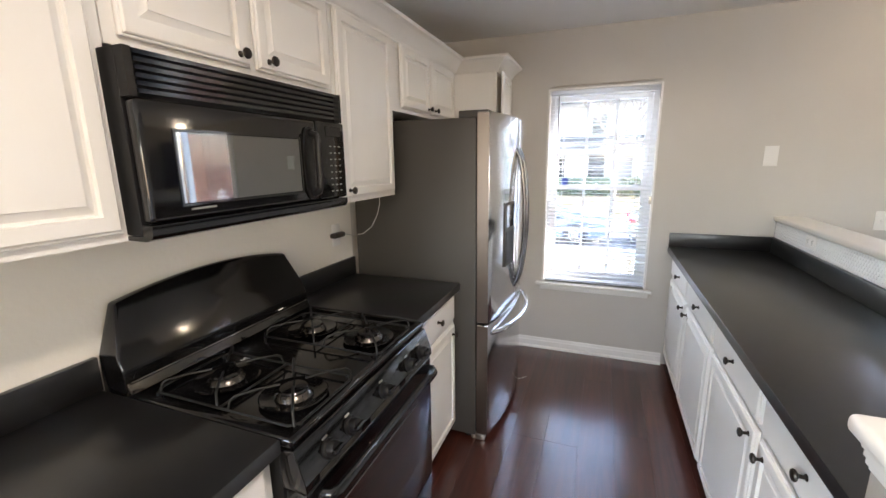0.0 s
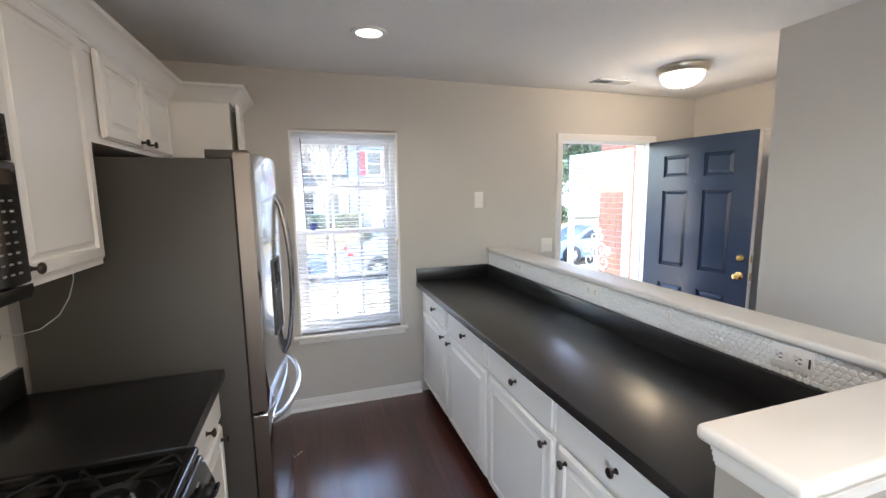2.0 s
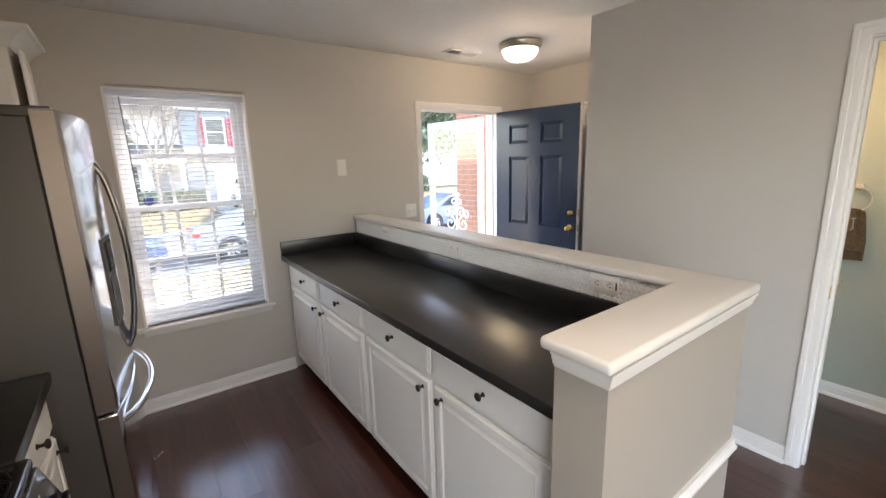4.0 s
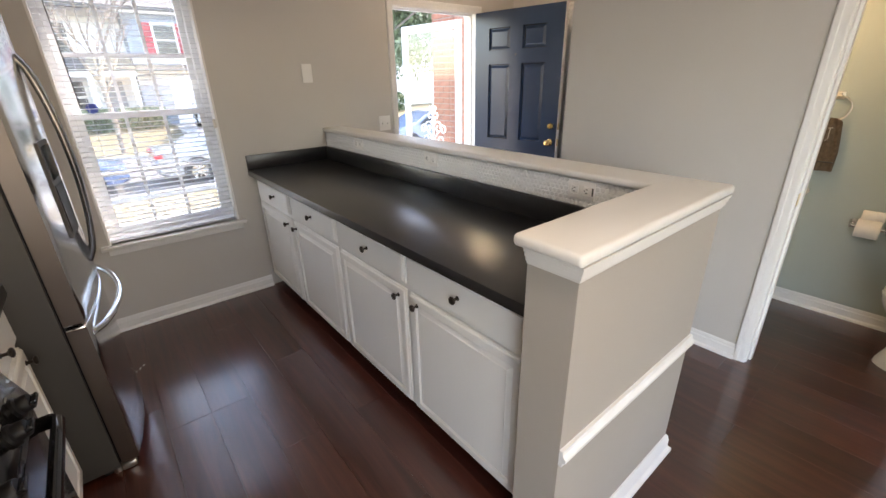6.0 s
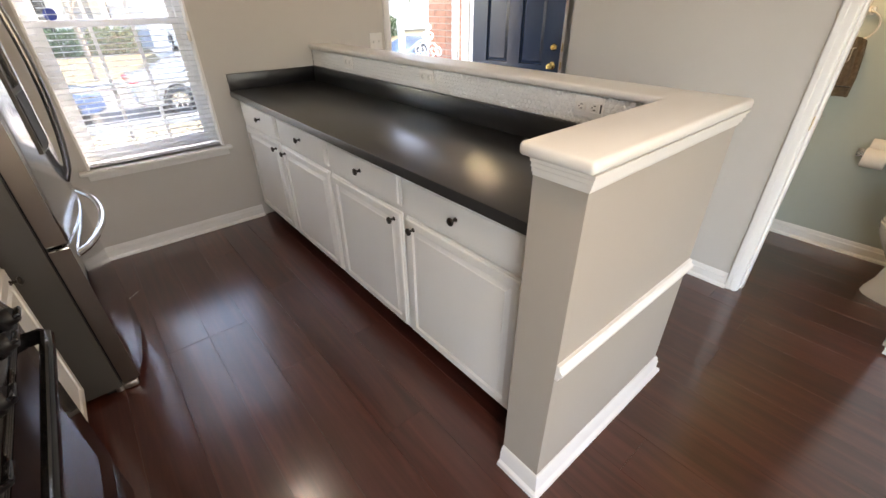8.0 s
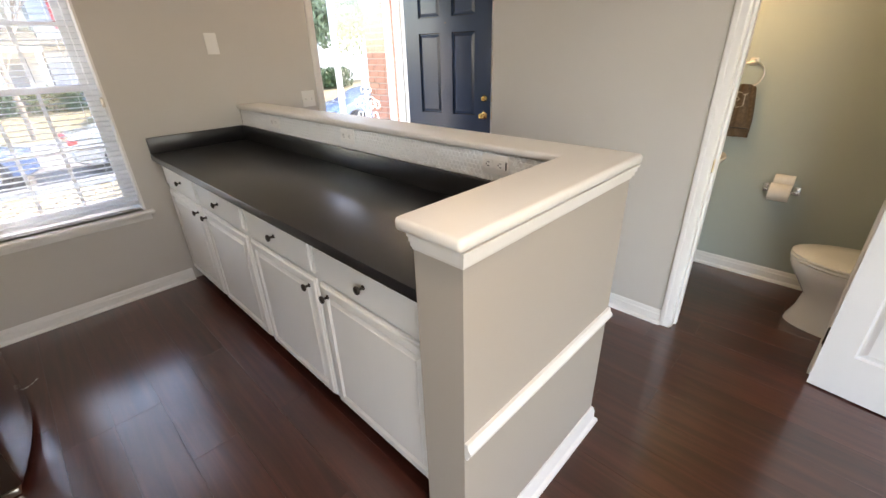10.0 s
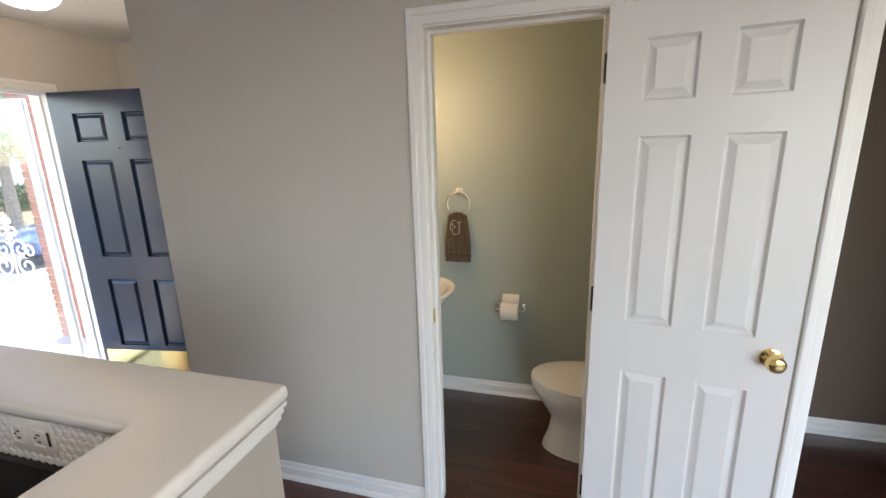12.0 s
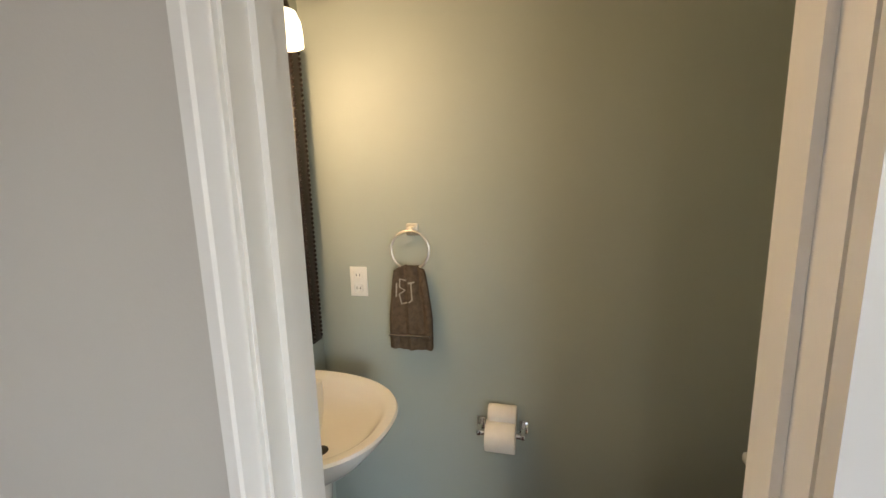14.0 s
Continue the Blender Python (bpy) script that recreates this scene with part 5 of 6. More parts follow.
part("lid", loft([egg(0.45, 0.176, 0.23, 0.280, 0.4265), egg(0.45, 0.186, 0.235, 0.289, 0.430), egg(0.45, 0.186, 0.235, 0.289, 0.438), egg(0.45, 0.165, 0.215, 0.265, 0.446), egg(0.45, 0.09, 0.12, 0.15, 0.450)]), M_PORCELAIN, to)
part("tank", box(-0.23, 0.23, 0.005, 0.20, 0.405, 0.745, 0.02, 3), M_PORCELAIN, to)
part("tank_lid", box(-0.24, 0.24, 0.001, 0.212, 0.7455, 0.78, 0.012, 3), M_PORCELAIN, to)
part("flush_lever", sweep([(-0.17, 0.20, 0.68), (-0.17, 0.225, 0.68), (-0.09, 0.232, 0.672)], 0.007, 8), M_CHROME, to)
part("foot", box(-0.10, 0.10, 0.10, 0.30, 0.0, 0.404, 0.03, 3), M_PORCELAIN, to)

SKX, SKY = 2.945, 1.30
sk2 = thing("pedestal_sink", "white porcelain pedestal sink with a chrome faucet", "sink", m=pose(SKX, SKY, 0, 0, 0, 0))


def dee(rx, fore, z, back=-0.002, n=36, p=2.3):
    """A basin outline: flat at the wall, round to the front (-y)."""
    out = []
    for k in range(n):
        a = math.pi * k / (n - 1)
        out.append((rx * math.copysign(abs(math.cos(a)) ** (2 / p), math.cos(a)), -0.10 - (fore - 0.10) * math.sin(a) ** (2 / p), z))
    return [(rx * 0.97, back, z)] + out + [(-rx * 0.97, back, z)]


basin = [dee(0.08, 0.22, 0.66), dee(0.15, 0.30, 0.70), dee(0.215, 0.385, 0.765), dee(0.255, 0.445, 0.835), dee(0.262, 0.455, 0.855), dee(0.258, 0.45, 0.862), dee(0.235, 0.425, 0.860), dee(0.222, 0.41, 0.850, -0.115)]
inner = [dee(0.20, 0.39, 0.82, -0.13), dee(0.16, 0.345, 0.775, -0.15), dee(0.09, 0.28, 0.748, -0.18), dee(0.03, 0.23, 0.742, -0.20)]
part("basin", loft(basin + inner), M_PORCELAIN, sk2)
part("pedestal", loft([egg(-0.16, 0.115, 0.10, 0.12, 0.0), egg(-0.16, 0.10, 0.09, 0.11, 0.05), egg(-0.16, 0.075, 0.07, 0.09, 0.2), egg(-0.16, 0.07, 0.07, 0.09, 0.45), egg(-0.16, 0.085, 0.09, 0.10, 0.665)]), M_PORCELAIN, sk2)
part("drain", lathe([(0, 0.7435), (0.022, 0.7435), (0.024, 0.746), (0.016, 0.748), (0, 0.748)], Matrix.Translation((0, -0.225, 0)), 16), M_BRONZE, sk2, "dark drain")
part("overflow", tube((0, -0.118, 0.80), (0, -0.128, 0.80), 0.010, seg=12), M_BRONZE, sk2)
fa = part("faucet", lathe([(0, 0.861), (0.024, 0.861), (0.022, 0.868), (0.014, 0.875), (0.013, 0.93), (0, 0.935)], Matrix.Translation((0, -0.06, 0)), 16), M_BRONZE, sk2, "dark bronze faucet")
part("spout", sweep([(0, -0.06, 0.92), (0, -0.09, 0.955), (0, -0.14, 0.96), (0, -0.17, 0.935)], 0.011, 10), M_BRONZE, fa)
for xx in (-0.10, 0.10):
    part("tap", lathe([(0, 0.861), (0.020, 0.861), (0.018, 0.868), (0.011, 0.875), (0.011, 0.900), (0.022, 0.905), (0.022, 0.914), (0, 0.918)], Matrix.Translation((xx, -0.06, 0)), 14), M_BRONZE, fa)

# mirror with a dark frame
mi = thing("mirror", "tall wall mirror with a dark walnut frame", "mirror", (SKX, 1.30, 0.93))
mx0, mx1, mz0, mz1, fw = SKX - 0.378, SKX + 0.378, 0.93, 1.98, 0.065
part("frame", boxes((mx0, mx0 + fw, 1.268, 1.299, mz0, mz1, 0.005), (mx1 - fw, mx1, 1.268, 1.299, mz0, mz1, 0.005), (mx0 + fw, mx1 - fw, 1.268, 1.299, mz0, mz0 + fw, 0.005), (mx0 + fw, mx1 - fw, 1.268, 1.299, mz1 - fw, mz1, 0.005)), M_MIRRORFRAME, mi)
beads = bmesh.new()
for xx in (mx0 + fw - 0.008, mx1 - fw + 0.008, mx0 + 0.008, mx1 - 0.008):
    for k in range(60):
        ball((xx, 1.267, mz0 + 0.02 + (mz1 - mz0 - 0.04) * k / 59), 0.0065, 6, bm=beads)
part("bead_trim", beads, M_MIRRORFRAME, mi, "dark beaded edge")
part("glass", box(mx0 + fw, mx1 - fw, 1.285, 1.29, mz0 + fw, mz1 - fw), M_MIRROR, mi, "silvered mirror glass")

va = thing("vanity_light", "wall vanity light with amber glass shades, lit", "wall light", (SKX, 1.30, 2.06))
part("backplate", box(SKX - 0.22, SKX + 0.22, 1.272, 1.299, 2.06, 2.13, 0.008), M_BRONZE, va)
for xx in (SKX - 0.185, SKX, SKX + 0.185):
    part("arm", sweep([(xx, 1.272, 2.09), (xx, 1.22, 2.095), (xx, 1.20, 2.055)], 0.009, 8), M_BRONZE, va)
    part("holder", lathe([(0, 2.055), (0.022, 2.05), (0.026, 2.035), (0.026, 2.028), (0, 2.028)], Matrix.Translation((xx, 1.20, 0)), 16), M_BRONZE, va)
    sh = part("shade", lathe([(0.020, 2.028), (0.042, 2.020), (0.053, 1.995), (0.057, 1.955), (0.057, 1.925), (0.054, 1.925), (0.053, 1.955), (0.049, 1.992), (0.040, 2.014), (0.018, 2.022)], Matrix.Translation((xx, 1.20, 0)), 24), M_VANITY, va, "amber glass shade")
    sh.visible_shadow = False

ou = thing("wall_outlet", "white outlet on the bathroom wall", "outlet", (XB, 1.125, 1.09))
op = part("plate", box(XB - 0.006, XB, 1.092, 1.162, 1.09, 1.205, 0.002), M_PLASTIC, ou)
for z in (1.122, 1.173):
    rc = part("receptacle", box(XB - 0.0085, XB - 0.0055, 1.110, 1.144, z - 0.016, z + 0.016, 0.005), M_PLASTIC, op)
    for e in (-0.007, 0.007):
        part("slot", box(XB - 0.0092, XB - 0.0080, 1.127 + e - 0.001, 1.127 + e + 0.001, z - 0.004, z + 0.006), M_SLOT, rc)

TRY, TRZ = 0.905, 1.348
tr = thing("towel_ring", "nickel towel ring on the bathroom wall", "towel ring", (XB, TRY, TRZ))
part("mount", boxes((XB - 0.012, XB, TRY - 0.022, TRY + 0.022, TRZ - 0.022, TRZ + 0.022, 0.004), (XB - 0.045, XB - 0.012, TRY - 0.011, TRY + 0.011, TRZ - 0.012, TRZ + 0.012, 0.004)), M_NICKEL, tr)
part("ring", sweep([(XB - 0.042, TRY + 0.070 * math.cos(2 * math.pi * k / 36), TRZ - 0.070 + 0.070 * math.sin(2 * math.pi * k / 36)) for k in range(36)], 0.0048, 8, True), M_NICKEL, tr)
tw = bmesh.new()
R = []
nu, nv = 22, 26
for j in range(nv + 1):
    v = j / nv
    half = 0.054 + 0.026 * min(1, v * 1.6) ** 0.8
    row = []
    for i in range(nu + 1):
        u = i / nu * 2 - 1
        fold = 0.009 * math.cos(u * 7.0 + 0.6) * (1 - 0.55 * v) + 0.004 * math.sin(u * 15 + v * 3)
        row.append((XB - 0.052 - 0.008 * v - fold - 0.012 * math.cos(u * 1.5), TRY + 0.004 + u * half, TRZ - 0.122 - 0.308 * v + 0.018 * (u * u) * (1 - v) * -1))
    R.append(row)
F = [[tw.verts.new(p) for p in row] for row in R]
K = [[tw.verts.new((p[0] + 0.022, p[1], p[2])) for p in row] for row in R]
for j in range(nv):
    for i in range(nu):
        tw.faces.new((F[j][i], F[j][i + 1], F[j + 1][i + 1], F[j + 1][i]))
        tw.faces.new((K[j][i], K[j + 1][i], K[j + 1][i + 1], K[j][i + 1]))
    for i in (0, nu):
        tw.faces.new((F[j][i], F[j + 1][i], K[j + 1][i], K[j][i]))
for i in range(nu):
    for j in (0, nv):
        tw.faces.new((F[j][i], F[j][i + 1], K[j][i + 1], K[j][i]))
towel = thing("hand_towel", "taupe terry hand towel with silver embroidery on the ring", "towel", (XB - 0.05, TRY, TRZ - 0.43))
part("cloth", tw, M_TOWEL, towel)
part("band", box(XB - 0.083, XB - 0.070, TRY - 0.072, TRY + 0.080, TRZ - 0.378, TRZ - 0.372, 0.002, 1), M_MIRRORFRAME, towel, "darker woven band")
em = bmesh.new()
ex = XB - 0.082
for pts in ([(-0.005, -0.20), (0.018, -0.195), (0.020, -0.225), (0.0, -0.235), (0.022, -0.25), (0.015, -0.285), (-0.005, -0.28)], [(-0.012, -0.21), (-0.035, -0.205)], [(-0.022, -0.205), (-0.024, -0.27), (-0.012, -0.28)], [(0.030, -0.21), (0.034, -0.26)]):
    sweep([(ex, TRY + 0.010 + a, TRZ + b + 0.03) for a, b in pts], 0.0028, 5, bm=em)
part("embroidery", em, M_THREAD, towel, "silver embroidered monogram shape")

PY, PZ = 0.585, 0.622
tp = thing("toilet_paper_holder", "chrome toilet paper holder with a paper roll", "paper holder", (XB, PY, PZ - 0.05))
for yy in (PY - 0.078, PY + 0.078):
    part("post", boxes((XB - 0.010, XB, yy - 0.016, yy + 0.016, PZ - 0.025, PZ + 0.025, 0.004), (XB - 0.075, XB - 0.010, yy - 0.008, yy + 0.008, PZ - 0.010, PZ + 0.010, 0.003)), M_CHROME, tp)
part("roller", tube((XB - 0.068, PY - 0.07, PZ), (XB - 0.068, PY + 0.07, PZ), 0.009, seg=12), M_CHROME, tp)
roll = thing("toilet_paper_roll", "white toilet paper roll on its holder", "toilet paper", (XB - 0.068, PY, PZ - 0.05))
part("roll", lathe([(0.020, -0.052), (0.053, -0.052), (0.054, -0.049), (0.054, 0.049), (0.053, 0.052), (0.020, 0.052), (0.020, -0.052)], pose(XB - 0.068, PY, PZ - 0.008, 90, 0, 0), 32), M_PAPER, roll)
spare = thing("toilet_paper_roll", "spare white toilet paper roll above the holder", "toilet paper", (XB - 0.03, PY, PZ + 0.03))
part("roll", lathe([(0.0, -0.05), (0.032, -0.05), (0.033, -0.047), (0.033, 0.047), (0.032, 0.05), (0.0, 0.05)], pose(XB - 0.036, PY - 0.004, PZ + 0.062, 90, 0, 0), 28), M_PAPER, spare)

# ---- outside ----
ground_bm = bmesh.new()
cols = [-400, -60, -20, -8, -4, -2, 0, 2, 4, 6, 9, 14, 25, 60, 400]
prof = [(YW + 0.151, -0.22), (5.5, -0.26), (7.0, -0.42), (9.0, -0.80), (11.0, -1.08), (12.4, -1.14), (20.6, -1.14), (22.0, -1.02), (26.0, -0.62), (34, -0.45), (80, -0.4), (700, -0.4)]
G = [[ground_bm.verts.new((x, y, z)) for x in cols] for y, z in prof]
for a, b in zip(G, G[1:]):
    for k in range(len(cols) - 1):
        ground_bm.faces.new((a[k], a[k + 1], b[k + 1], b[k]))
back = [ground_bm.verts.new((x, y, -0.24)) for x, y in ((-400, -500), (400, -500), (400, YS - 0.121), (-400, YS - 0.121))]
ground_bm.faces.new(back)
for xa, xb in ((-400, XL - 0.125), (3.71, 400)):
    ground_bm.faces.new([ground_bm.verts.new((x, y, -0.24)) for x, y in ((xa, YS - 0.121), (xb, YS - 0.121), (xb, YW + 0.151), (xa, YW + 0.151))])
structure("ground", ground_bm, M_LAWN, "pale winter lawn sloping down to the street", "ground")
structure("road", box(-200, 200, 12.9, 20.2, -1.30, -1.128), M_ROAD, "grey asphalt street", "road")
for n, y in (("kerb_near", 12.75), ("kerb_far", 20.2)):
    structure(n, box(-200, 200, y, y + 0.15, -1.30, -1.02, 0.02), M_CONCRETE, "pale concrete kerb", "kerb")
structure("driveway", prism([(3.2, 20.2), (7.4, 20.2), (7.0, 27.9), (3.6, 27.9)], -1.3, -0.55, "z"), M_CONCRETE, "pale concrete driveway", "driveway")
structure("bed", prism([(-3.0, 3.71), (1.5, 3.71), (1.9, 7.0), (2.2, 10.4), (-3.5, 10.2)], -1.3, -1.2, "z"), M_LITTER, "mulched bed", "bed")
structure("porch", box(1.55, 4.5, YW + 0.192, 5.55, -0.6, -0.03, 0.015), M_CONCRETE, "pale concrete porch slab", "porch")


drive = [(5.56, -0.20)] + [(y, z + 0.03) for y, z in prof if 5.5 < y < 12] + [(12.74, -1.09), (12.74, -1.6), (5.56, -1.6)]
structure("driveway_near", prism(drive, 3.9, 11.5, "x"), M_CONCRETE, "sunlit pale concrete drive sloping to the street", "driveway")


def ground_z(y):
    for (a, za), (b, zb) in zip(prof, prof[1:]):
        if a <= y <= b:
            return za + (zb - za) * (y - a) / (b - a)
    return -0.4


# fallen leaves, too many to count
rnd = random.Random(5)
lv = bmesh.new()
for _ in range(5200):
    y = 3.9 + 8.2 * rnd.random()
    x = rnd.uniform(-5.5, 5.5) + 0.1 * y
    if (1.5 < x < 4.6 and y < 5.6) or (x > 3.85 and y > 5.5):
        continue
    z = ground_z(y) + 0.012 + 0.03 * rnd.random()
    s, a, tl, tp2 = rnd.uniform(0.022, 0.055), rnd.uniform(0, 6.28), rnd.uniform(-0.6, 0.6), rnd.uniform(-0.6, 0.6)
    m = Matrix.Translation((x, y, z)) @ Euler((tl, tp2, a)).to_matrix().to_4x4()
    vs = [lv.verts.new(m @ Vector(p)) for p in ((-s, 0, 0.2 * s), (0, -0.5 * s, 0), (s, 0, 0.3 * s), (0, 0.5 * s, 0))]
    lv.faces.new(vs)
leaf_mat, lt, lb = nodes_of("dry_leaf")
geo = lt.nodes.new("ShaderNodeNewGeometry")
lt.links.new(ramp(lt, geo.outputs["Random Per Island"], [(0.0, (0.09, 0.05, 0.035)), (0.3, (0.20, 0.13, 0.085)), (0.6, (0.36, 0.27, 0.19)), (1.0, (0.55, 0.47, 0.38))]), lb.inputs["Base Color"])
lb.inputs["Roughness"].default_value = 0.7
tagged(single("leaf_litter", lv, leaf_mat, "dry brown leaves strewn over the front garden", "leaves"), kind="stuff")


def car(name, m, paint, label, length=4.7, h=1.45):
    """A saloon along +x, its middle on the ground at the origin."""
    c = thing(name, label, "car", m=m)
    L, k = length / 2, h / 1.45
    side = [(-L, 0.35), (-L - 0.02, 0.62), (-L + 0.05, 0.92 * k), (-L + 0.65, 1.0 * k), (-L + 1.05, 1.20 * k), (-L + 1.65, 1.42 * k), (-0.1, 1.45 * k), (0.55, 1.36 * k), (1.25, 1.0 * k), (L - 0.35, 0.86 * k), (L - 0.02, 0.66), (L, 0.35), (L - 0.3, 0.22), (-L + 0.3, 0.22)]
    bm = bmesh.new()
    rows = []
    for w, sh in ((-0.86, 0.90), (-0.80, 1.0), (0.80, 1.0), (0.86, 0.90)):
        rows.append([bm.verts.new((x * (0.985 if sh < 1 else 1), w * (1 - 0.22 * max(0, (z - 0.95 * k) / (0.5 * k))), z if sh == 1 else 0.62 + (z - 0.62) * 0.93)) for x, z in side])
    for a, b in zip(rows, rows[1:]):
        for q in range(len(side)):
            bm.faces.new((a[q], a[(q + 1) % len(side)], b[(q + 1) % len(side)], b[q]))
    bm.faces.new(rows[0]), bm.faces.new(rows[-1])
    part("body", bm, paint, c)
    for sy in (-1, 1):
        for xs in ([(-L + 1.18, 1.0 * k), (-L + 1.70, 1.33 * k), (-0.35, 1.37 * k), (-0.35, 1.0 * k)], [(-0.28, 1.0 * k), (-0.28, 1.37 * k), (0.45, 1.30 * k), (0.98, 1.0 * k)]):
            g = bmesh.new()
            g.faces.new([g.verts.new((x, sy * (0.872 - 0.115 * (z / k - 0.95) / 0.5 * 1.5), z)) for x, z in xs])
            bmesh.ops.solidify(g, geom=g.faces[:], thickness=0.02)
            part("side_window", g, M_CARGLASS, c)
        for wx in (-L + 0.95, L - 0.9):
            wh = part("wheel", turned(lathe([(0.20, -0.10), (0.31, -0.10), (0.33, -0.07), (0.33, 0.07), (0.31, 0.10), (0.20, 0.10), (0.20, -0.10)], None, 28), pose(wx, sy * 0.80, 0.33, 90)), M_RUBBER, c, "black tyre")
            rim = lathe([(0, 0.06), (0.05, 0.075), (0.06, 0.06)], None, 16)
            lathe([(0.175, 0.04), (0.205, 0.04), (0.205, 0.09), (0.19, 0.09), (0.175, 0.04)], None, 28, rim)
            for sp in range(8):
                box(0.04, 0.19, -0.018, 0.018, 0.045, 0.07, bm=rim)
                bmesh.ops.rotate(rim, verts=rim.verts, cent=(0, 0, 0), matrix=Matrix.Rotation(math.pi / 4, 3, "Z"))
            part("rim", turned(rim, pose(wx, sy * 0.815, 0.33, 90 if sy < 0 else -90)), M_CHROME, wh, "bright spoked rim")
            part("wheel_arch", turned(lathe([(0.345, -0.02), (0.385, -0.02), (0.385, 0.02), (0.345, 0.02), (0.345, -0.02)], None, 28), pose(wx, sy * 0.862, 0.34, 90)), M_BLACKMATT, c)
        part("tail_lamp", box(-L - 0.03, -L + 0.16, sy * 0.62 if sy > 0 else -0.88, 0.88 if sy > 0 else -0.62, 0.76, 0.88, 0.03), M_TAIL, c, "red tail lamp")
    return c


car("car", pose(3.45, 14.6, -1.128), M_CARSILVER, "silver saloon car parked along the street")
car("car", pose(-1.75, 14.55, -1.128), M_CARBLUE, "dark blue car parked along the street", 4.4, 1.2)
car("car", pose(5.1, 23.6, -0.55, 0, 0, 90), M_CARWHITE, "white vehicle parked on the driveway", 4.8, 1.85)
car("car", pose(10.6, 14.4, -1.128, 0, 0, 180), M_CARBLUE, "blue car parked further along the street", 4.5, 1.4)


def siding(bm, x0, x1, y, z0, z1, step=0.19):
    """Lapped boards on a face towards -y."""
    z = z0
    while z < z1 - 0.01:
        t = min(z + step, z1)
        prism([(y, z), (y - 0.028, z), (y - 0.004, t), (y, t)], x0, x1, "x", bm)
        z += step
    return bm


house = thing("house", "two storey house opposite with grey and white siding", "house", (3.0, 32, -0.5))
part("wall", box(2.55, 9.2, 28.0, 38.0, -0.6, 5.0), M_SIDEGREY, house)
part("wall", box(-9.5, 2.54, 29.6, 38.0, -0.6, 5.0), M_SIDEWHITE, house)
part("siding", siding(bmesh.new(), 2.55, 9.2, 27.999, 2.25, 5.0), M_SIDEGREY, house, "blue grey lapped siding")
part("siding", siding(bmesh.new(), -9.5, 2.54, 29.599, 2.35, 5.0), M_SIDEWHITE, house, "white lapped siding")
part("siding", siding(bmesh.new(), -9.5, 2.54, 29.599, -0.5, 2.1), M_SIDEWHITE, house, "white lapped siding")
part("roof", prism([(27.5, 4.98), (33.5, 8.2), (39, 5.0), (39, 4.85), (33.5, 8.0), (27.5, 4.8)], -10, 9.7, "x"), M_ROOF, house, "dark shingle roof")
part("gable_trim", box(2.3, 9.4, 27.6, 27.95, 4.72, 4.95), M_TRIM, house)
part("porch_roof", prism([(27.3, 2.1), (27.3, 2.28), (29.6, 2.95), (29.6, 2.1)], -9.5, 2.5, "x"), M_ROOF, house)
part("porch_beam", box(-9.5, 2.5, 27.35, 27.6, 1.85, 2.09), M_TRIM, house)
for x in (-7.0, -4.2, -1.4, 0.6, 2.3):
    part("column", box(x - 0.10, x + 0.10, 27.38, 27.58, -0.6, 1.85, 0.01), M_TRIM, house, "white porch column")
part("band", box(2.4, 9.3, 27.85, 27.998, 2.0, 2.24), M_TRIM, house)
part("garage_roof", prism([(27.4, 2.0), (27.4, 2.1), (27.99, 2.4), (27.99, 2.0)], 2.4, 9.3, "x"), M_ROOF, house)


def house_window(x0, x1, y, z0, z1, shutters=True):
    w = part("window", boxes((x0 - 0.09, x0, y - 0.08, y, z0 - 0.09, z1 + 0.09), (x1, x1 + 0.09, y - 0.08, y, z0 - 0.09, z1 + 0.09), (x0, x1, y - 0.08, y, z0 - 0.09, z0), (x0, x1, y - 0.08, y, z1, z1 + 0.09), (x0, x1, y - 0.07, y, (z0 + z1) / 2 - 0.03, (z0 + z1) / 2 + 0.03)), M_TRIM, house, "white framed window")
    part("pane", box(x0, x1, y - 0.045, y - 0.03, z0, z1), M_CARGLASS, w)
    if shutters:
        for a in (x0 - 0.46, x1 + 0.10):
            bm = box(a, a + 0.36, y - 0.06, y, z0 - 0.08, z1 + 0.08)
            for k in range(12):
                zz = z0 + (z1 - z0) * k / 12
                box(a + 0.05, a + 0.31, y - 0.075, y - 0.061, zz, zz + 0.06, bm=bm)
            part("shutter", bm, M_SHUTTER, house, "dark red louvred shutter")


house_window(3.75, 4.65, 27.97, 2.85, 4.25)
house_window(6.8, 7.7, 27.97, 2.85, 4.25)
house_window(-4.2, -3.3, 29.57, 3.0, 4.3, False)
house_window(-0.6, 0.3, 29.57, 3.0, 4.3, False)
house_window(-3.2, -2.2, 29.57, 0.2, 1.7, False)
house_window(-0.7, 0.3, 29.57, 0.2, 1.7, False)
part("front_door", box(1.0, 1.95, 29.5, 29.57, -0.5, 1.65, 0.01), M_SIDEGREY, house, "grey front door")
gd = part("garage_door", box(3.9, 6.7, 27.93, 27.99, -0.6, 1.75), M_TRIM, house, "white sectional garage door")
for k in range(4):
    for j in range(4):
        part("garage_panel", box(4.0 + 0.68 * j, 4.56 + 0.68 * j, 27.905, 27.929, -0.50 + 0.57 * k, -0.04 + 0.57 * k, 0.01, 1), M_TRIM, gd)
far = thing("house", "pale house further along the street", "house", (24, 36, -0.5))
part("wall", box(13, 30, 30, 40, -0.6, 5.2), M_SIDEWHITE, far)
part("siding", siding(bmesh.new(), 13, 30, 29.999, -0.5, 5.2), M_SIDEWHITE, far)
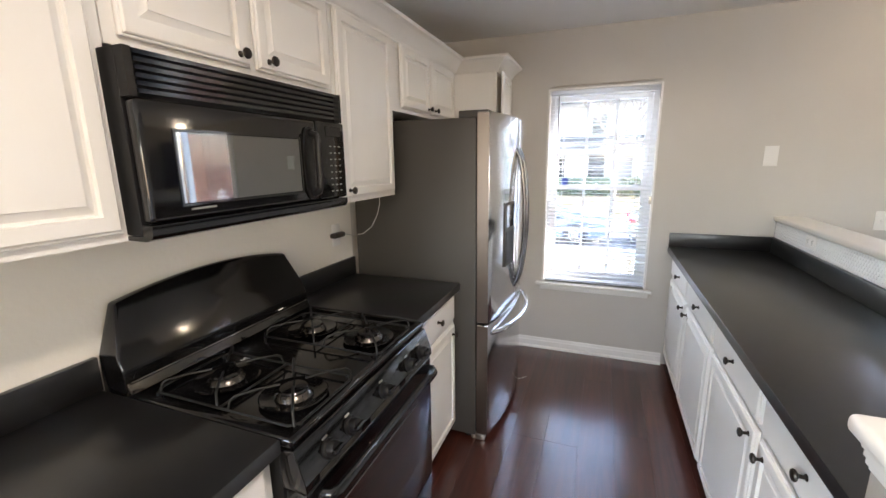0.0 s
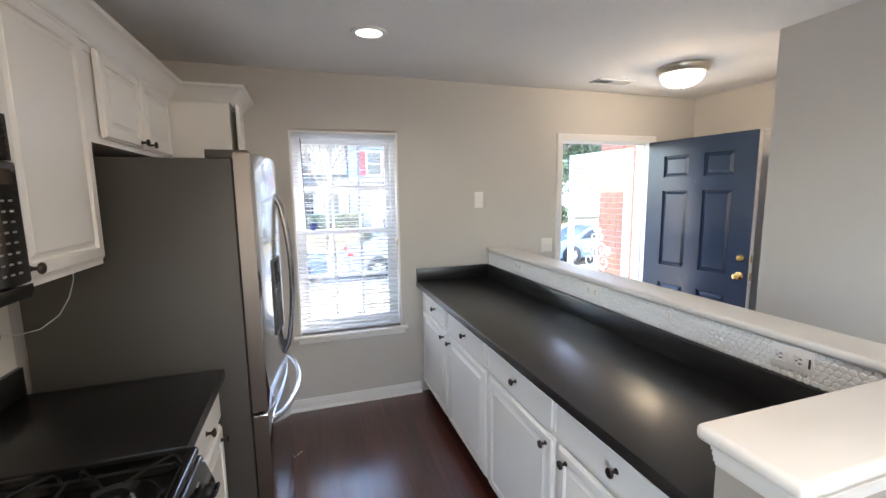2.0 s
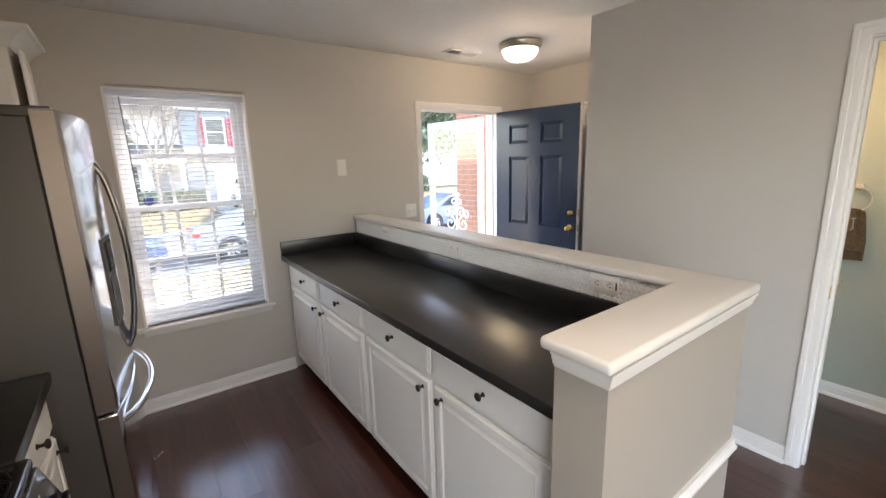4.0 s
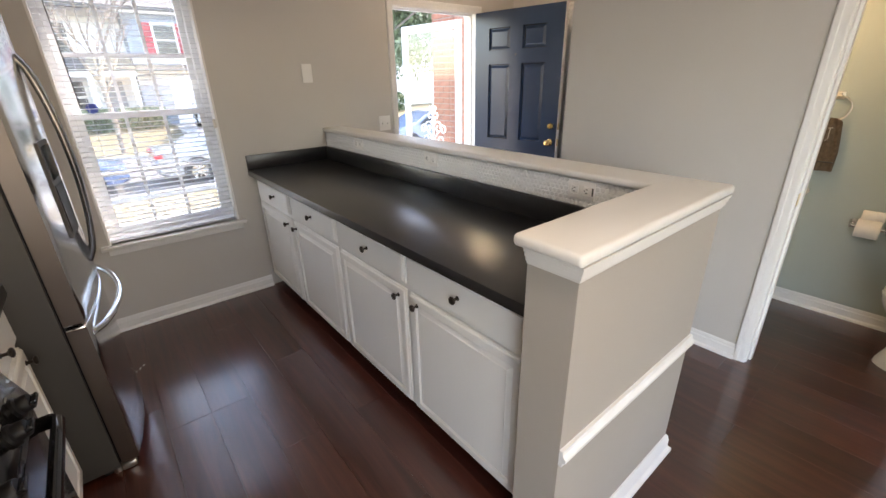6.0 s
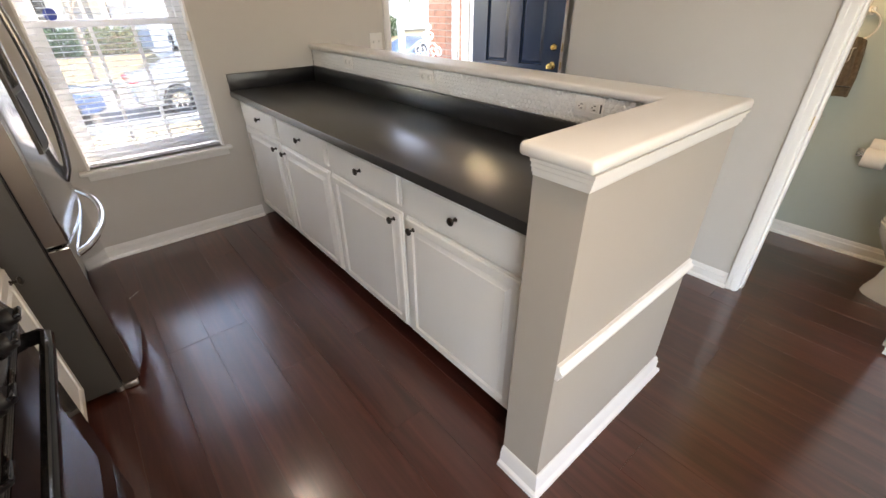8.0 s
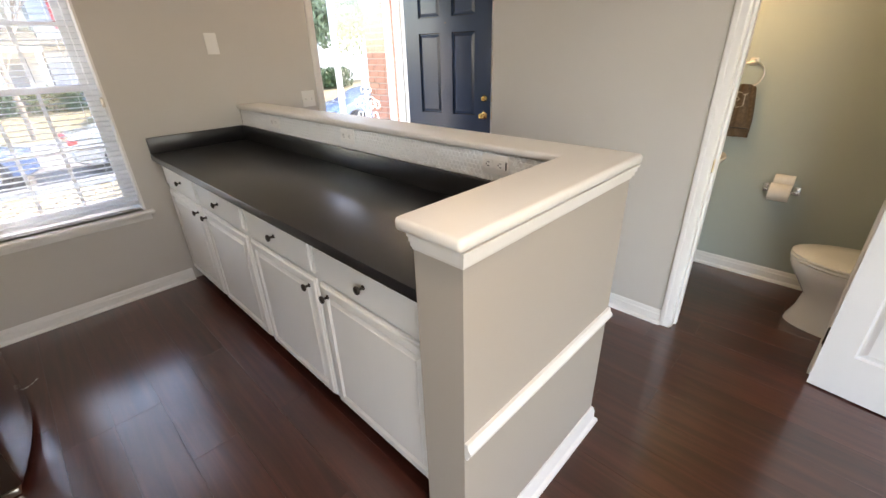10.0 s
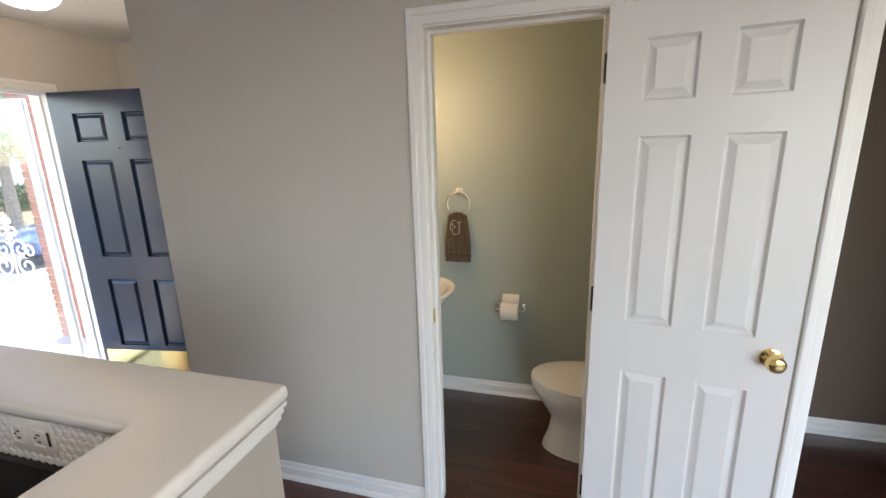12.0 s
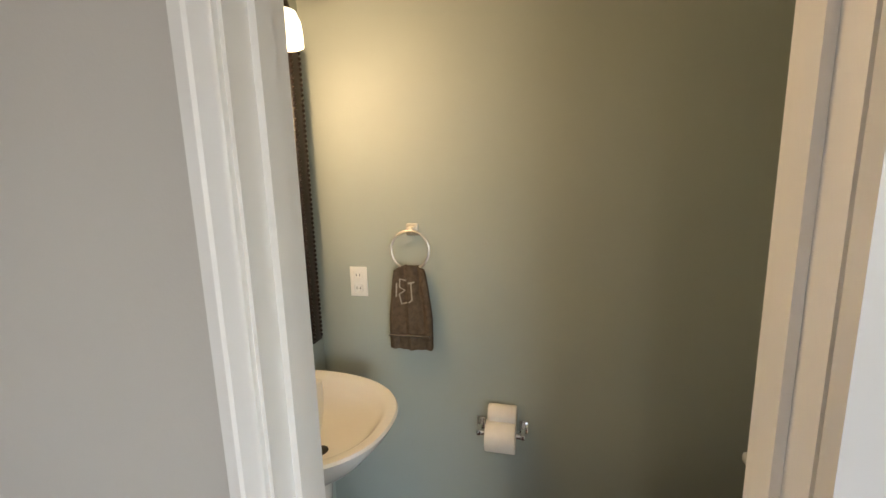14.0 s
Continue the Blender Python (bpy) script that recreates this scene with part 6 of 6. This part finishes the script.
part("roof", prism([(29.3, 5.1), (35, 8.6), (41, 5.1), (41, 4.95), (35, 8.4), (29.3, 4.95)], 12.5, 30.5, "x"), M_ROOF, far)


def clump_tree(name, label, x, y, z, trunk_h, r0, crown_c, crown_r, n, mat, seed, leaf=0.10):
    """A trunk with limbs and a crown of many small leaves."""
    rr = random.Random(seed)
    t = thing(name, label, "tree", (x, y, z))
    bm = tube((x, y, z - 0.1), (x + 0.1, y, z + trunk_h), r0, r0 * 0.6, 10)
    for k in range(9):
        a = rr.uniform(0, 6.28)
        e = Vector(crown_c) + Vector((math.cos(a) * crown_r[0], math.sin(a) * crown_r[1], rr.uniform(-0.4, 0.8) * crown_r[2])) * 0.7
        sweep([(x + 0.07, y, z + trunk_h * rr.uniform(0.6, 1.0)), ((x + e.x) / 2, (y + e.y) / 2, (z + trunk_h + e.z) / 2 + 0.2), e], r0 * 0.22, 6, bm=bm)
    part("trunk", bm, M_BARK, t, "grey brown trunk")
    cr = bmesh.new()
    lobes = []
    for _ in range(26):
        d = Vector((rr.gauss(0, 1), rr.gauss(0, 1), rr.gauss(0, 1))).normalized() * rr.uniform(0.35, 0.95)
        lobes.append((Vector(crown_c) + Vector((d.x * crown_r[0], d.y * crown_r[1], d.z * crown_r[2])), rr.uniform(0.25, 0.5)))
    for _ in range(n):
        c, lr = rr.choice(lobes)
        d = Vector((rr.gauss(0, 1), rr.gauss(0, 1), rr.gauss(0, 1))).normalized() * lr * rr.random() ** 0.4
        m = Matrix.Translation(c + Vector((d.x * crown_r[0], d.y * crown_r[1], d.z * crown_r[2])) * 0.9) @ Euler((rr.uniform(0, 6), rr.uniform(0, 6), rr.uniform(0, 6))).to_matrix().to_4x4()
        s = leaf * rr.uniform(0.6, 1.3)
        cr.faces.new([cr.verts.new(m @ Vector(p)) for p in ((-s, 0, 0), (0, -0.42 * s, 0.1 * s), (s, 0, 0), (0, 0.42 * s, 0.1 * s))])
    part("crown", cr, mat, t, "crown of many small green leaves")
    return t


clump_tree("tree", "evergreen tree by the street, seen from the front door", 12.4, 21.6, -1.0, 3.4, 0.24, (12.8, 21.6, 4.3), (4.6, 2.8, 3.2), 8200, M_LEAF, 3, 0.16)
clump_tree("tree", "large green tree behind the parked cars", 19.5, 21.5, -1.0, 3.0, 0.28, (19.5, 21.5, 4.2), (3.6, 3.2, 3.2), 6000, M_LEAF, 8, 0.17)


def shrub(name, label, c, r, n, seed, leaf=0.05):
    rr = random.Random(seed)
    t = thing(name, label, "shrub", (c[0], c[1], c[2]))
    bm = bmesh.new()
    for k in range(7):
        a = rr.uniform(0, 6.28)
        sweep([(c[0], c[1], c[2] - 0.05), (c[0] + math.cos(a) * r[0] * 0.6, c[1] + math.sin(a) * r[1] * 0.6, c[2] + r[2] * 1.3)], 0.015, 5, bm=bm)
    part("stems", bm, M_BARK, t)
    cr = bmesh.new()
    for _ in range(n):
        d = Vector((rr.uniform(-1, 1), rr.uniform(-1, 1), rr.uniform(-1, 1)))
        d = d / max(1.0, (abs(d.x) ** 4 + abs(d.y) ** 4 + abs(d.z) ** 4) ** 0.25) * rr.uniform(0.75, 1.05)
        m = Matrix.Translation((c[0] + d.x * r[0], c[1] + d.y * r[1], c[2] + r[2] + d.z * r[2])) @ Euler((rr.uniform(0, 6), rr.uniform(0, 6), rr.uniform(0, 6))).to_matrix().to_4x4()
        s = leaf * rr.uniform(0.6, 1.3)
        cr.faces.new([cr.verts.new(m @ Vector(p)) for p in ((-s, 0, 0), (0, -0.5 * s, 0.1 * s), (s, 0, 0), (0, 0.5 * s, 0.1 * s))])
    part("leaves", cr, M_HEDGE, t)
    return t


for k in range(5):
    shrub("hedge", "clipped green hedge in front of the house opposite", (-6.2 + 2.1 * k, 26.6, -0.62), (1.08, 0.5, 0.55), 1600, 20 + k, 0.09)
shrub("shrub", "rounded green shrub across the street", (12.9, 27.0, -0.62), (1.5, 1.0, 0.85), 2400, 31, 0.12)
shrub("shrub", "low green shrub across the street", (16.2, 26.4, -0.62), (1.6, 0.9, 0.6), 2200, 32, 0.12)

# the bare street tree
bt = thing("bare_tree", "small leafless tree with upswept branches", "tree", (0.78, 21.4, -1.05))
bb = sweep([(0.78, 21.4, -1.15), (0.80, 21.4, 0.0), (0.76, 21.4, 1.3), (0.80, 21.4, 2.0)], 0.085, 8)
rt = random.Random(11)


def twig(p, d, ln, r, depth):
    q = p + d * ln * 0.5 + Vector((rt.uniform(-0.05, 0.05), rt.uniform(-0.05, 0.05), 0.04)) * ln
    e = p + d * ln
    sweep([p, q, e], r, 5, bm=bb)
    if depth:
        for _ in range(3):
            nd = (d + Vector((rt.uniform(-0.55, 0.55), rt.uniform(-0.55, 0.55), rt.uniform(0.0, 0.35)))).normalized()
            twig(p + d * ln * rt.uniform(0.45, 1.0), nd, ln * rt.uniform(0.55, 0.8), r * 0.6, depth - 1)


for k in range(6):
    a = k * 1.05 + 0.3
    twig(Vector((0.79, 21.4, 1.1 + 0.15 * k)), Vector((0.55 * math.cos(a), 0.55 * math.sin(a), 1.0)).normalized(), rt.uniform(1.5, 2.1), 0.038, 3)
part("trunk", bb, M_BARK, bt, "pale grey bark")

# porch column of brick
BXC, BYC, BH = 3.67, 4.64, 0.21
pc = thing("brick_column", "square red brick porch column with pale mortar", "column", (BXC, BYC, -0.03))
part("mortar_core", box(BXC - BH + 0.008, BXC + BH - 0.008, BYC - BH + 0.008, BYC + BH - 0.008, -0.03, 2.799), M_MORTAR, pc, "pale mortar")
long_me = mesh_of("brick", box(-0.0975, 0.0975, -0.046, 0.046, -0.0285, 0.0285, 0.004, 1), M_BRICK)
short_me = mesh_of("brick", box(-0.0565, 0.0565, -0.046, 0.046, -0.0285, 0.0285, 0.004, 1), M_BRICK)
for row in range(41):
    z = 0.034 + 0.0675 * row
    for s in range(4):
        first, second = (long_me, short_me) if (row + s) % 2 else (short_me, long_me)
        h1, h2 = (0.0975, 0.0565) if first is long_me else (0.0565, 0.0975)
        for me, off in ((first, -BH + h1), (second, -BH + 2 * h1 + 0.010 + h2)):
            b = new("brick", me)
            b.parent = pc
            local = Matrix.Rotation(radians(s * 90), 4, "Z") @ Vector((off, -BH + 0.046, 0))
            b.location = (local.x, local.y, z)
            b.rotation_euler = (0, 0, radians(s * 90))

# ---- tiles of the bar splash ----
grout = structure("wall_bar_tiles", box(HX0 - 0.0045, HX0 - 0.0002, 0.9755, YW - 0.002, 1.0165, 1.1222), M_GROUT, "white hexagon mosaic strip above the countertop", "tiles")
hexr = 0.0116


def hex_bm(bm, x, y, z):
    ring0 = [bm.verts.new((x, y + hexr * math.sin(math.pi / 3 * k), z + hexr * math.cos(math.pi / 3 * k))) for k in range(6)]
    ring1 = [bm.verts.new((x - 0.0022, y + hexr * math.sin(math.pi / 3 * k), z + hexr * math.cos(math.pi / 3 * k))) for k in range(6)]
    ring2 = [bm.verts.new((x - 0.0052, y + 0.62 * hexr * math.sin(math.pi / 3 * k), z + 0.62 * hexr * math.cos(math.pi / 3 * k))) for k in range(6)]
    for a, b in ((ring0, ring1), (ring1, ring2)):
        for k in range(6):
            bm.faces.new((a[k], a[(k + 1) % 6], b[(k + 1) % 6], b[k]))
    bm.faces.new(ring2)
    return bm


tile_me = mesh_of("tile", hex_bm(bmesh.new(), 0, 0, 0), M_TILE)
rest = bmesh.new()
pitch = 0.0211
for r in range(6):
    z = 1.0262 + r * 0.01735
    k = 0
    while True:
        y = 0.992 + pitch * (k + (0.5 if r % 2 else 0.0))
        k += 1
        if y > YW - 0.018:
            break
        if any(abs(y - oy) < 0.052 and abs(z - 1.082) < 0.030 for oy in (1.267, 2.207, 3.007)):
            continue
        if y < 2.02:
            t = new("tile", tile_me)
            t.parent = grout
            t.location = (HX0 - 0.0043, y, z)
        else:
            hex_bm(rest, HX0 - 0.0043, y, z)
ob = part("tiles_far", rest, M_TILE, grout)
ob["kind"] = "stuff"

# ---- floor planks ----
floor_ob = bpy.data.objects["floor"]
PW, PL = 0.182, 1.22
plank_cache = {}


def plank_mesh(w, ln):
    key = (round(w, 3), round(ln, 3))
    if key not in plank_cache:
        bm = bmesh.new()
        c = 0.0005
        lo = [bm.verts.new((x, y, -0.005)) for x, y in ((0, 0), (w, 0), (w, ln), (0, ln))]
        mi2 = [bm.verts.new((x, y, -0.0008)) for x, y in ((0, 0), (w, 0), (w, ln), (0, ln))]
        hi = [bm.verts.new((x, y, 0)) for x, y in ((c, c), (w - c, c), (w - c, ln - c), (c, ln - c))]
        for a, b in ((lo, mi2), (mi2, hi)):
            for k in range(4):
                bm.faces.new((a[k], a[(k + 1) % 4], b[(k + 1) % 4], b[k]))
        bm.faces.new(hi)
        plank_cache[key] = mesh_of("plank", bm, M_FLOOR, smooth=False)
    return plank_cache[key]


rp = random.Random(2)
x = XL
while x < 3.46:
    w = min(PW, 3.466 - x) - 0.0003
    y = YS - rp.choice((0.1, 0.35, 0.55, 0.8, 1.0))
    while y < YW:
        a, b = max(y, YS), min(y + PL, YW + 0.02)
        if b - a > 0.02:
            p = new("plank", plank_mesh(w, b - a - 0.0003))
            p.parent = floor_ob
            p.location = (x, a, 0)
        y += PL
    x += PW

# ---- small loose things ----
scrap = thing("paper_scrap", "tiny torn scraps of pale tape on the floor by the fridge", "scrap", (-0.19, 3.0, 0))
for k, (dx, dy, a) in enumerate(((0, 0, 20), (0.022, 0.018, 60), (0.040, 0.040, 35))):
    part("scrap", turned(box(-0.008, 0.008, -0.002, 0.002, 0.0004, 0.0018, 0.0005, 1), pose(-0.215 + dx, 2.975 + dy, 0, 0, 0, a)), M_BARTOP, scrap)
